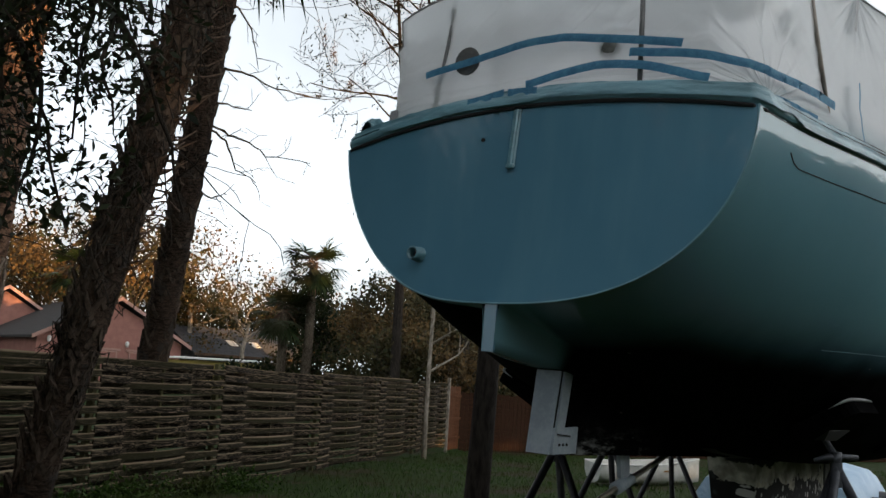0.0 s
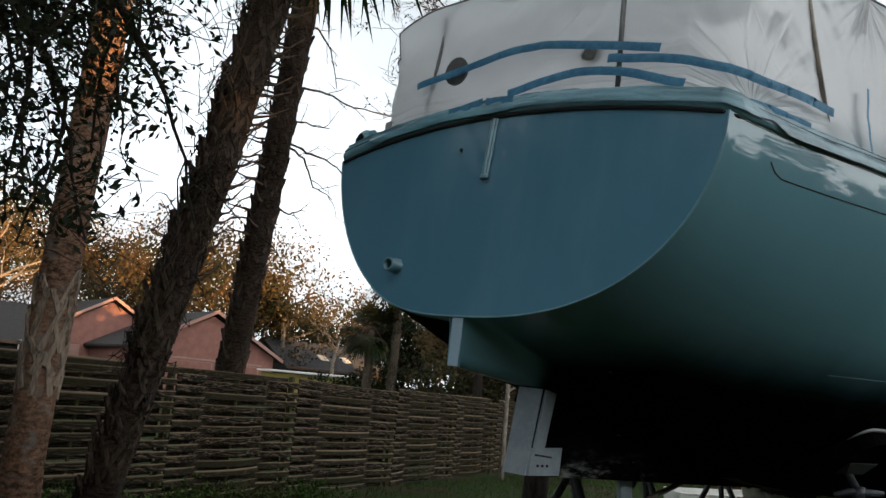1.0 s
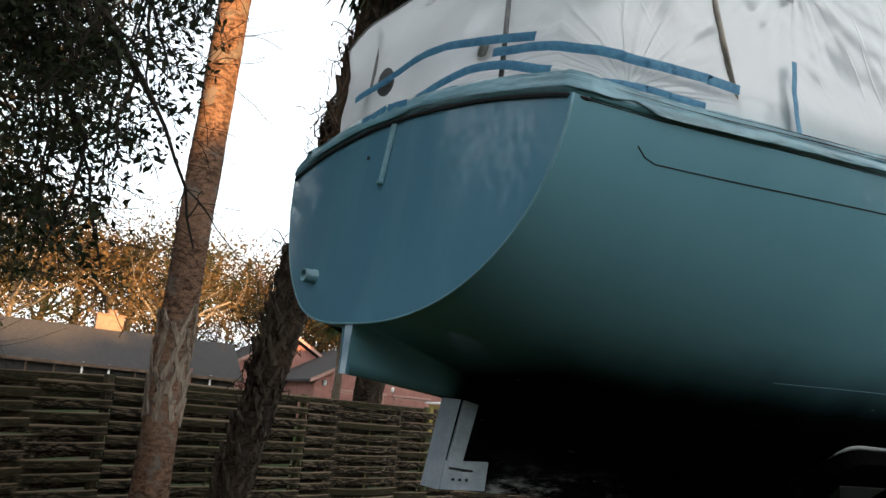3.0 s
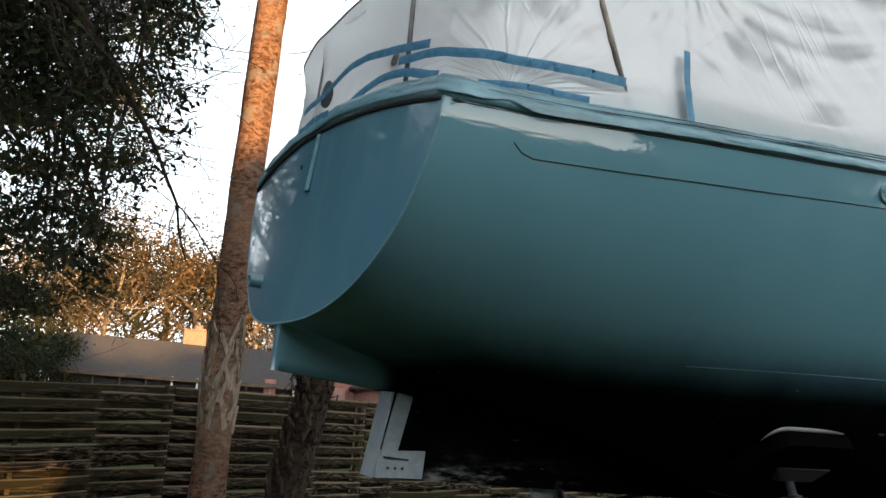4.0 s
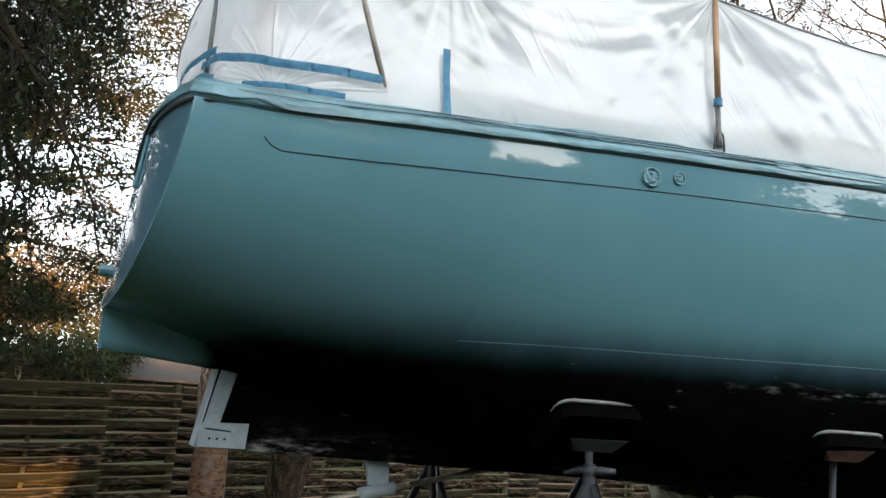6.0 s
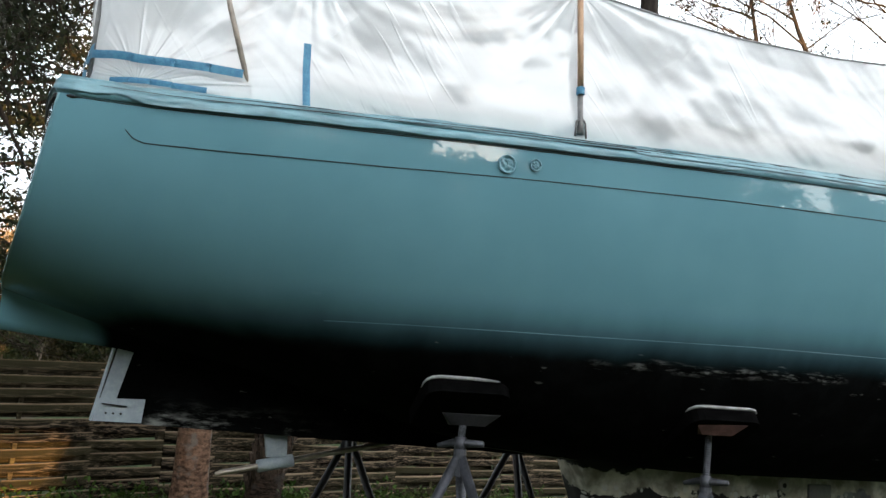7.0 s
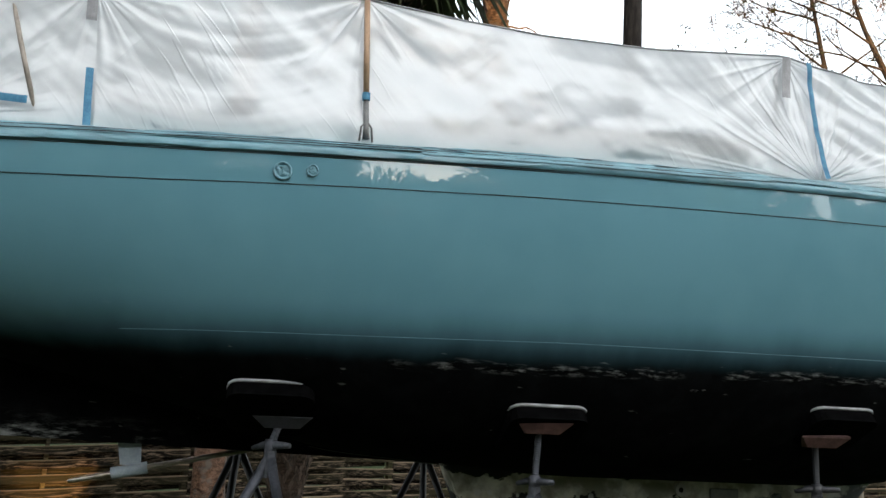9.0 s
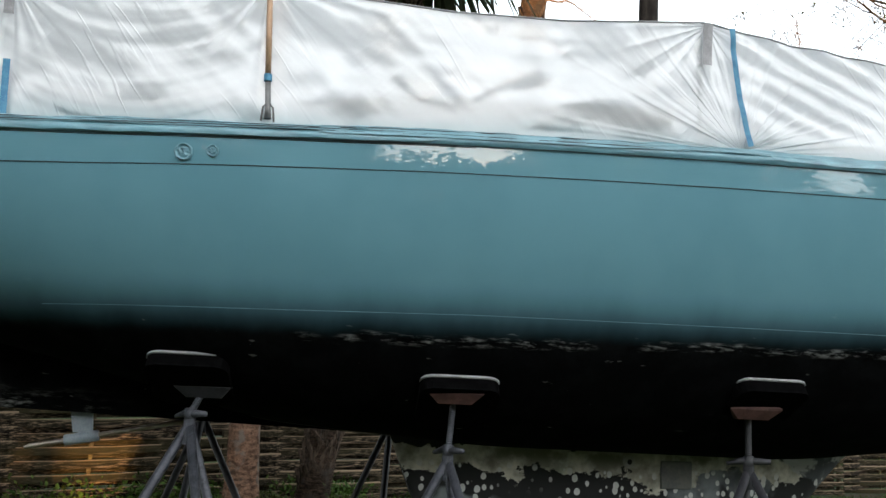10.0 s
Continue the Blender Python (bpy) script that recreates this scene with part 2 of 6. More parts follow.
def plastic_film():
    """Milky polythene: scatters light, lets some straight through, creased and oversprayed at the foot."""
    k = Mat("plastic_film", 0.3)
    n, l = k.n, k.l
    out = [nd for nd in n if nd.type == "OUTPUT_MATERIAL"][0]
    x, y, z = k.xyz()
    along = k.math("MULTIPLY_ADD", y, -0.9, x)

    def vec(a, b, c=0.0):
        nd = n.new("ShaderNodeCombineXYZ")
        for s, v in zip(nd.inputs, (a, b, c)):
            if isinstance(v, bpy.types.NodeSocket):
                l.new(v, s)
            else:
                s.default_value = v
        return nd.outputs[0]

    def tex(v, scale, detail=3, rough=0.5):
        nd = k.node("ShaderNodeTexNoise", Scale=scale, Detail=detail, Roughness=rough)
        l.new(v, nd.inputs["Vector"])
        return nd.outputs["Fac"]

    def ridge(fac, width=0.16):
        return k.span(k.math("ABSOLUTE", k.math("SUBTRACT", fac, 0.5)), 0.0, width, 1.0, 0.0)

    def slant(tilt, freq, seed):
        """Creases that run at a slope, long along it and narrow across."""
        u = k.math("MULTIPLY_ADD", along, tilt, z)
        v = k.math("MULTIPLY_ADD", z, -tilt, along)
        return tex(vec(k.math("MULTIPLY", u, freq), v, seed), 1.0, 2, 0.45)

    def fan(x0, z0, rays, near, far):
        dx, dz = k.math("SUBTRACT", x, x0), k.math("SUBTRACT", z, z0)
        turn = k.math("ARCTAN2", dz, dx)
        dist = k.math("SQRT", k.math("ADD", k.math("MULTIPLY", dx, dx), k.math("MULTIPLY", dz, dz)))
        rays_n = tex(vec(k.math("MULTIPLY", turn, rays), k.math("MULTIPLY", dist, 0.5), x0), 1.0, 0.5, 0.5)
        return k.math("MULTIPLY", ridge(rays_n, 0.17), k.span(dist, near, far, 1.0, 0.0))

    def swag(x0, drop, freq, seed):
        """Sagging folds hung between two ties."""
        dx = k.math("SUBTRACT", x, x0)
        hang = k.math("MULTIPLY_ADD", k.math("MULTIPLY", dx, dx), -drop, z)
        fold = tex(vec(k.math("MULTIPLY", hang, freq), k.math("MULTIPLY", x, 0.7), seed), 1.0, 1.0, 0.5)
        return k.math("MULTIPLY", fold, k.span(k.math("ABSOLUTE", dx), 0.25, 0.55, 1.0, 0.0))

    patchy = k.noise(1.6, 3, (1, 1, 1))
    a, b = slant(0.75, 5.0, 1.0), slant(-0.6, 4.5, 5.0)
    fine = k.math("ADD", k.math("MULTIPLY", ridge(slant(1.1, 9.0, 9.0), 0.05), k.span(patchy, 0.50, 0.62)), k.math("MULTIPLY", ridge(slant(-0.9, 8.0, 3.0), 0.05), k.span(patchy, 0.50, 0.38)))
    fans = fan(1.63, 1.17, 3.0, 0.1, 0.8)
    for more in (fan(0.75, 1.10, 3.0, 0.1, 0.5), fan(3.44, 0.72, 9.0, 0.15, 0.9), fan(3.29, 1.21, 3.5, 0.1, 0.5), fan(0.30, 0.62, 7.0, 0.1, 0.5)):
        fans = k.math("ADD", fans, more)
    swags = k.math("ADD", swag(1.17, 0.75, 14.0, 2.0), swag(2.45, 0.12, 11.0, 7.0))
    folds = k.math("ADD", k.math("MULTIPLY", a, 0.30), k.math("MULTIPLY", b, 0.30))
    folds = k.math("ADD", folds, k.math("ADD", k.math("MULTIPLY", fine, 0.012), k.math("ADD", k.math("MULTIPLY", fans, 0.06), k.math("MULTIPLY", swags, 0.17))))
    bump = k.node("ShaderNodeBump", Strength=1.0, Distance=0.055)
    l.new(folds, bump.inputs["Height"])
    # teal overspray that fades out above the rail
    over = k.math("SUBTRACT", z, k.math("MULTIPLY_ADD", x, 0.042, 0.525))
    dust = k.math("MULTIPLY", k.span(k.math("ADD", over, k.math("MULTIPLY", k.math("SUBTRACT", k.noise(4, 3, (0.4, 0.4, 1)), 0.5), 0.14)), 0.04, 0.17, 1.0, 0.0), 0.8)
    teal_mist = (0.30, 0.47, 0.52)
    dif = k.node("ShaderNodeBsdfDiffuse")
    tra = k.node("ShaderNodeBsdfTranslucent")
    l.new(k.mix(dust, (0.72, 0.74, 0.75), teal_mist), dif.inputs["Color"])
    l.new(k.mix(dust, (0.84, 0.86, 0.87), teal_mist), tra.inputs["Color"])
    thr = k.node("ShaderNodeBsdfTransparent", Color=(0.94, 0.95, 0.96, 1))
    glo = k.node("ShaderNodeBsdfGlossy", Roughness=0.20, Color=(0.95, 0.95, 0.95, 1))
    for s in (dif, tra, glo):
        l.new(bump.outputs["Normal"], s.inputs["Normal"])

    def blend(fac, a, b):
        mx = n.new("ShaderNodeMixShader")
        if isinstance(fac, float):
            mx.inputs[0].default_value = fac
        else:
            l.new(fac, mx.inputs[0])
        l.new(a.outputs[0], mx.inputs[1])
        l.new(b.outputs[0], mx.inputs[2])
        return mx
    milky = blend(0.60, dif, tra)
    clear = k.math("MULTIPLY", k.span(folds, 0.20, 0.75, 0.21, 0.14), k.math("MULTIPLY_ADD", dust, -0.6, 1.0))
    veil = blend(clear, milky, thr)
    l.new(blend(0.09, veil, glo).outputs[0], out.inputs["Surface"])
    return k.m


def weathered_wood(name, c1, c2, c3, rim=0.0):
    k = Mat(name, 0.9, spec=0.08)
    grain = k.noise(3.0, 8, (1.2, 18, 18), 0.7)
    blot = k.noise(1.3, 4, (1, 3, 3))
    c = k.mix(k.span(grain, 0.46, 0.68), c1, c2)
    c = k.mix(k.span(k.math("ADD", blot, k.math("MULTIPLY", k.rand(), 0.35)), 0.45, 0.95), c, c3)
    # lightens the boards' upper part: bleached wood, with light from above painted in
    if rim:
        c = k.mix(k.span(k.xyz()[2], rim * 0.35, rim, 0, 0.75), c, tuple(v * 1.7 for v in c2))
    return k.color(c).bump(grain, 0.9, 0.008).m


def bark(name, c1, c2, stretch=(3, 3, 1), depth=0.02, scale=6, plates=0.0):
    """Furrowed bark; plates: size of the cracked flakes, per metre."""
    k = Mat(name, 0.9, spec=0.08)
    n1, n2 = k.noise(scale, 7, stretch, 0.65), k.noise(1.2, 3)
    c = k.mix(k.span(n1, 0.35, 0.65), c1, c2)
    c = k.mix(k.span(n2, 0.45, 0.7, 0, 0.5), c, tuple(v * 1.25 for v in c2))
    height = n1
    if plates:
        vor = k.node("ShaderNodeTexVoronoi", Scale=plates)
        vor.feature = "DISTANCE_TO_EDGE"
        warp = k.node("ShaderNodeVectorMath")
        warp.operation = "ADD"
        wob = k.node("ShaderNodeTexNoise", Scale=plates * 0.8, Detail=4.0)
        k.l.new(k.coords((1, 1, 1.7)), wob.inputs["Vector"])
        half = k.node("ShaderNodeVectorMath")
        half.operation = "SCALE"
        half.inputs["Scale"].default_value = 0.10
        k.l.new(wob.outputs["Color"], half.inputs[0])
        k.l.new(k.coords((1, 1, 1.7)), warp.inputs[0])
        k.l.new(half.outputs["Vector"], warp.inputs[1])
        k.l.new(warp.outputs["Vector"], vor.inputs["Vector"])
        crack = k.span(vor.outputs["Distance"], 0.0, 0.09)
        c = k.mix(k.math("MULTIPLY_ADD", crack, 0.6, 0.4), tuple(v * 0.5 for v in c1), c)
        grey = sum(c2) / 3
        c = k.mix(k.span(k.noise(4.5, 3), 0.52, 0.66, 0, 0.7), c, (grey * 1.1, grey, grey * 0.9))
        height = k.math("ADD", crack, k.math("MULTIPLY", n1, 0.6))
    return k.color(c).bump(height, 0.9, depth).m


def leaf(name, c1, c2, c3, rough=0.5):
    k = Mat(name, rough, spec=0.08)
    r = k.island()
    c = k.mix(k.span(r, 0.0, 0.7), c1, c2)
    c = k.mix(k.span(k.noise(0.35, 3), 0.5, 0.62), c, c3)
    k.color(c)
    out = [nd for nd in k.n if nd.type == "OUTPUT_MATERIAL"][0]
    tr = k.node("ShaderNodeBsdfTranslucent")
    k.l.new(c, tr.inputs["Color"])
    mx = k.n.new("ShaderNodeMixShader")
    mx.inputs[0].default_value = 0.25
    k.l.new(k.b.outputs[0], mx.inputs[1])
    k.l.new(tr.outputs[0], mx.inputs[2])
    k.l.new(mx.outputs[0], out.inputs["Surface"])
    return k.m


def ground_mat():
    k = Mat("lawn", 0.95, spec=0.1)
    a, b = k.noise(0.7, 5), k.noise(9, 6)
    c = k.mix(k.span(b, 0.35, 0.65), (0.010, 0.020, 0.004), (0.026, 0.042, 0.008))
    c = k.mix(k.span(a, 0.5, 0.66), c, (0.034, 0.026, 0.015))
    return k.color(c).bump(b, 0.8, 0.04).m


M_HULL, M_TRANSOM, M_KEEL, M_FILM = hull_paint(), transom_sky_teal(), keel_paint(), plastic_film()


def teal(name, rough=0.3, mult=1.0, bumpy=0.25):
    k = Mat(name, rough, coat=0.3)
    n1 = k.noise(14, 6, (0.6, 0.6, 1.6))
    a, b = tuple(v * 0.85 * mult for v in BLUE_A), tuple(v * 1.2 * mult for v in BLUE_B)
    return k.color(k.mix(k.span(n1, 0.3, 0.7), a, b)).bump(n1, bumpy, 0.008).m


M_RAIL = teal("sprayed_masking_film", 0.36, 1.0, 0.9)
M_TEAL = teal("teal_paint", 0.3)
M_TAPE = simple("blue_tape", (0.025, 0.14, 0.26), (0.06, 0.23, 0.36), 30, 0.6, bump=0.3, depth=0.003)
M_PLATE = simple("grey_tape", (0.24, 0.29, 0.33), (0.33, 0.38, 0.42), 12, 0.6, bump=0.2, depth=0.004)
M_DUCT = simple("duct_tape", (0.20, 0.20, 0.21), (0.30, 0.30, 0.31), 20, 0.45, bump=0.3, depth=0.004)
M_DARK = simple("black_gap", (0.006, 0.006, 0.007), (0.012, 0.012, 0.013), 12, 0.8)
M_STEEL = simple("galvanised_pipe", (0.032, 0.035, 0.042), (0.08, 0.085, 0.10), 14, 0.5, 0.5, bump=0.15, depth=0.003)
M_BLACKPIPE = simple("black_painted_pipe", (0.012, 0.013, 0.016), (0.03, 0.03, 0.035), 14, 0.5, 0.0, bump=0.15, depth=0.003)
M_RUST = simple("red_primer_steel", (0.06, 0.026, 0.022), (0.11, 0.055, 0.046), 16, 0.7, bump=0.3, depth=0.003)
M_PAD = simple("pad_carpet_black", (0.0012, 0.0012, 0.0013), (0.003, 0.003, 0.0032), 30, 0.98, spec=0.02, bump=0.4, depth=0.003)
M_PADEDGE = simple("pad_edge", (0.20, 0.205, 0.21), (0.36, 0.37, 0.38), 25, 0.6, bump=0.3, depth=0.003)
M_POLE = simple("stained_pole", (0.28, 0.17, 0.10), (0.46, 0.30, 0.19), 9, 0.5, 0.2, bump=0.15, stretch=(4, 4, 1), depth=0.003)
M_POLEPALE = simple("pale_pole", (0.22, 0.19, 0.16), (0.36, 0.31, 0.26), 9, 0.5, bump=0.15, depth=0.003)
M_POLEGREY = simple("grey_pole", (0.10, 0.10, 0.10), (0.17, 0.17, 0.17), 9, 0.5, bump=0.15, depth=0.003)
M_DECK = simple("deck_gelcoat", (0.30, 0.30, 0.29), (0.42, 0.42, 0.40), 4, 0.5)
M_CABIN = simple("cabin_grey_paint", (0.07, 0.07, 0.068), (0.11, 0.11, 0.105), 4, 0.6)
M_COAMING = simple("coaming_grey", (0.15, 0.15, 0.145), (0.22, 0.22, 0.215), 5, 0.7)
M_SHAFT = simple("bronze_shaft", (0.25, 0.22, 0.18), (0.38, 0.34, 0.28), 9, 0.4, 0.7, bump=0.1)
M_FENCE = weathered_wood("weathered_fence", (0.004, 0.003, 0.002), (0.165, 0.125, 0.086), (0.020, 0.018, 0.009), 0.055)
M_POST = weathered_wood("fence_post", (0.05, 0.042, 0.028), (0.13, 0.105, 0.07), (0.09, 0.085, 0.04))
M_CEDARDARK = weathered_wood("dark_reddish_boards", (0.025, 0.012, 0.007), (0.07, 0.032, 0.018), (0.04, 0.02, 0.012))
M_CEDAR = weathered_wood("reddish_boards", (0.07, 0.028, 0.014), (0.16, 0.07, 0.036), (0.10, 0.045, 0.025))
M_BARK = bark("palm_bark", (0.055, 0.031, 0.021), (0.26, 0.155, 0.105), (2, 2, 4), 0.03, 6, 34)
M_BARKDARK = bark("dark_palm_bark", (0.008, 0.0055, 0.004), (0.058, 0.039, 0.028), (2, 2, 6), 0.035, 6, 28)
M_BOOT = bark("palm_boots", (0.004, 0.003, 0.002), (0.066, 0.049, 0.037), (3, 3, 1), 0.02, 7)
M_STRAP = bark("grey_leaf_bases", (0.05, 0.036, 0.026), (0.24, 0.19, 0.15), (5, 5, 1), 0.012, 9)
M_BAREBARK = bark("bare_tree_bark", (0.011, 0.009, 0.008), (0.032, 0.027, 0.023), (4, 4, 1), 0.02, 6)
M_BARK2 = bark("tree_bark", (0.035, 0.028, 0.02), (0.11, 0.09, 0.07), (4, 4, 1), 0.02, 6)
M_DARKTWIG = bark("dark_limb_bark", (0.010, 0.008, 0.006), (0.035, 0.028, 0.022), (4, 4, 1), 0.02, 6)
M_PALEBARK = bark("pale_bark", (0.12, 0.10, 0.08), (0.28, 0.25, 0.21), (3, 3, 1), 0.01, 6)
M_TWIG = bark("twig", (0.05, 0.035, 0.025), (0.11, 0.08, 0.06), (2, 2, 2), 0.004, 9)
M_LEAF_DARK = leaf("dark_oak_leaf", (0.008, 0.011, 0.006), (0.020, 0.026, 0.011), (0.016, 0.018, 0.009))
M_LEAF_CEDAR = leaf("cedar_leaf", (0.012, 0.018, 0.009), (0.030, 0.040, 0.016), (0.045, 0.038, 0.016))
M_LEAF_FALL = leaf("autumn_leaf", (0.045, 0.036, 0.018), (0.13, 0.082, 0.036), (0.028, 0.034, 0.016))
M_LEAF_MIX = leaf("far_wood_leaf", (0.024, 0.030, 0.014), (0.070, 0.060, 0.028), (0.12, 0.078, 0.034))
M_FROND = leaf("palm_frond", (0.012, 0.024, 0.009), (0.030, 0.046, 0.018), (0.035, 0.036, 0.018), 0.45)
M_MOSS = leaf("spanish_moss", (0.10, 0.10, 0.085), (0.17, 0.17, 0.15), (0.12, 0.12, 0.10), 0.9)
M_WEED = leaf("weed_leaf", (0.014, 0.034, 0.006), (0.038, 0.072, 0.013), (0.045, 0.046, 0.016))
M_GROUND = ground_mat()
M_STUCCO = simple("pink_stucco", (0.22, 0.10, 0.082), (0.28, 0.13, 0.105), 2.0, 0.9, bump=0.3)
M_TRIMPINK = simple("pink_trim", (0.28, 0.16, 0.13), (0.34, 0.20, 0.17), 3.0, 0.8)
M_ROOF = simple("grey_shingle", (0.020, 0.018, 0.018), (0.046, 0.042, 0.040), 5.0, 0.9, bump=0.6, stretch=(1, 4, 4), depth=0.03)
M_ROOFDARK = simple("dark_shingle", (0.035, 0.036, 0.042), (0.06, 0.06, 0.066), 3.0, 0.9, bump=0.5, depth=0.03)
M_PORCH = simple("dark_screen", (0.012, 0.011, 0.010), (0.03, 0.027, 0.024), 2.0, 0.9)
M_CHIM = simple("chimney_block", (0.17, 0.105, 0.075), (0.23, 0.145, 0.105), 4.0, 0.9)
M_YELLOW = simple("yellow_siding", (0.30, 0.23, 0.055), (0.38, 0.30, 0.09), 2.0, 0.8, stretch=(1, 1, 8))
M_WHITE = simple("white_paint", (0.55, 0.55, 0.53), (0.70, 0.70, 0.68), 5.0, 0.6)
M_DINGHY = simple("white_gelcoat", (0.52, 0.52, 0.48), (0.66, 0.66, 0.62), 5.0, 0.4)
M_VARN = simple("varnished_wood", (0.30, 0.16, 0.06), (0.42, 0.24, 0.10), 8.0, 0.4, stretch=(1, 8, 8))
M_TARP = simple("pale_blue_tarp", (0.30, 0.45, 0.62), (0.42, 0.56, 0.70), 3.0, 0.5, bump=0.5, depth=0.03)


# ---- mesh helpers ----
class Geo:
    """Gathers the faces of one mesh."""

    def __init__(self):
        self.v, self.f = [], []

    def add(self, verts, faces):
        k = len(self.v)
        self.v.extend(tuple(p) for p in verts)
        self.f.extend(tuple(i + k for i in face) for face in faces)
        return self

    def grid(self, rows, close=False):
        """Rows of points joined to a sheet."""
        n, verts, faces = len(rows[0]), [p for r in rows for p in r], []
        for i in range(len(rows) - 1):
            for j in range(n if close else n - 1):
                a, b = i * n + j, i * n + (j + 1) % n
                faces.append((a, b, b + n, a + n))
        return self.add(verts, faces)

    def tube(self, pts, radii, sides=8, cap=True):
        pts = [Vector(p) for p in pts]
        if not hasattr(radii, "__len__"):
            radii = [radii] * len(pts)
        rings, side = [], None
        for i, p in enumerate(pts):
            d = (pts[min(i + 1, len(pts) - 1)] - pts[max(i - 1, 0)]).normalized()
            if side is None:
                side = d.orthogonal().normalized()
            side = (side - d * side.dot(d)).normalized()
            up = d.cross(side)
            rings.append([p + (side * math.cos(a) + up * math.sin(a)) * radii[i] for a in (2 * math.pi * j / sides for j in range(sides))])
        k = len(self.v)
        self.grid(rings, True)
        if cap:
            self.f.append(tuple(k + j for j in reversed(range(sides))))
            self.f.append(tuple(k + (len(pts) - 1) * sides + j for j in range(sides)))
        return self

    def box(self, m, size, bevel=0.0):
        """A box of that size, centred in the pose m, its edges chamfered."""
        x, y, z = (s / 2 for s in size)
        c = min(bevel, x * 0.9, y * 0.9, z * 0.9)
        if c <= 0:
            pts = [(sx * x, sy * y, sz * z) for sx in (-1, 1) for sy in (-1, 1) for sz in (-1, 1)]
            faces = [(0, 1, 3, 2), (4, 6, 7, 5), (0, 4, 5, 1), (2, 3, 7, 6), (0, 2, 6, 4), (1, 5, 7, 3)]
            return self.add([m @ Vector(p) for p in pts], faces)
        rings = []
        for zz, inset in ((-z, c), (-z + c, 0), (z - c, 0), (z, c)):
            a, b = x - inset, y - inset
            rings.append([m @ Vector(p) for p in ((-a, -b + c, zz), (-a + c, -b, zz), (a - c, -b, zz), (a, -b + c, zz), (a, b - c, zz), (a - c, b, zz), (-a + c, b, zz), (-a, b - c, zz))])
        k = len(self.v)
        self.grid(rings, True)
        self.f.append(tuple(k + j for j in reversed(range(8))))
        self.f.append(tuple(k + 24 + j for j in range(8)))
        return self

    def prism(self, poly, axis, lo, hi, m=Matrix()):
        """A flat outline of (a, b) pairs pushed along an axis from lo to hi."""
        def put(a, b, h):
            return m @ Vector({"x": (h, a, b), "y": (a, h, b), "z": (a, b, h)}[axis])
        n = len(poly)
        verts = [put(a, b, lo) for a, b in poly] + [put(a, b, hi) for a, b in poly]
        faces = [tuple(range(n)), tuple(reversed(range(n, 2 * n)))] + [(i, n + i, n + (i + 1) % n, (i + 1) % n) for i in range(n)]
        return self.add(verts, faces)

    def mesh(self, name, mat, smooth=False, fix=False):
        me = bpy.data.meshes.new(name)
        me.from_pydata([tuple(p) for p in self.v], [], self.f)
        if fix:
            bm = bmesh.new()
            bm.from_mesh(me)
            bmesh.ops.recalc_face_normals(bm, faces=bm.faces)
            bm.to_mesh(me)
            bm.free()
        me.materials.append(mat)
        if smooth:
            me.polygons.foreach_set("use_smooth", [True] * len(me.polygons))
        return me

    def ob(self, name, mat, parent=None, label="", smooth=False, fix=True):
        o = new(name, self.mesh(name, mat, smooth, fix))
        if parent is not None:
            o.parent = parent
        return tagged(o, label)


def thing(name, m, label, category, group="", kind=""):
    e = new(name)
    e.empty_display_size = 0.2
    e.matrix_world = m
    return tagged(e, label, category, group, kind)


def lerp(x, table):
    return float(np.interp(x, [a for a, _ in table], [b for _, b in table]))


def ease(x, a, b):
    t = min(max((x - a) / (b - a), 0.0), 1.0)
    return t * t * (3 - 2 * t)


def soft_noise(x, y, z):
    return noise.noise(Vector((x, y, z)))


# ---- ground ----
FENCE_P, FENCE_D = Vector((-0.08, 9.0, 0)), Vector((0.8776, 0.4794, 0))


def fence_y(x):
    return FENCE_P.y + (x - FENCE_P.x) * FENCE_D.y / FENCE_D.x


def ground_z(x, y):
    z = -0.32 * ease(y, 5.5, 12.0) * ease(x, 1.0, 5.0) - 0.22 * ease(x, 8, 20) * ease(y, 8, 18)
    z += -0.06 * ease(y, 5, 8) * (1 - ease(x, 1, 4))
    z += 1.05 * ease(y, 24, 55)
    return z + 0.03 * soft_noise(x * 0.5, y * 0.5, 0.3)


def axis_steps(near, far):
    inner = [v * 0.5 for v in range(int(near[0] * 2), int(near[1] * 2) + 1)]
    out = []
    v, step = inner[0], 1.0
    while v > far[0]:
        v, step = v - step, step * 1.35
        out.append(max(v, far[0]))
    hi, v, step = [], inner[-1], 1.0
    while v < far[1]:
        v, step = v + step, step * 1.35
        hi.append(min(v, far[1]))
    return out[::-1] + inner + hi


lawn = Geo()
lawn.grid([[(x, y, ground_z(x, y)) for x in axis_steps((-10, 24), (-600, 600))] for y in axis_steps((-10, 26), (-600, 700))])
tagged(lawn.ob("ground", M_GROUND, smooth=True), "patchy green lawn with bare brown soil", "ground", kind="structure")

# ---- the sailboat on its stands ----
BOAT = pose(-0.2607, 0.7666, 1.8446, 1.78, 0.477, 9.588)
boat = thing("sailboat", BOAT, "teal-painted sailboat hull with black bottom paint, propped on jack stands", "sailboat")
BEAM = [(-0.3, 0.70), (0.1, 0.70), (0.3, 0.74), (0.78, 0.87), (1.1, 0.945), (1.4, 1.0), (1.66, 1.035), (2.65, 1.13), (3.42, 1.19), (4.3, 1.21), (5.4, 1.12), (6.4, 0.86), (7.3, 0.47), (8.0, 0.12), (8.3, 0.015)]
SHEER = [(0.0, 0.54), (0.4, 0.540), (0.7, 0.550), (1.04, 0.557), (1.6, 0.583), (2.25, 0.622), (3.16, 0.66), (4.03, 0.693), (6, 0.79), (8.3, 0.95)]
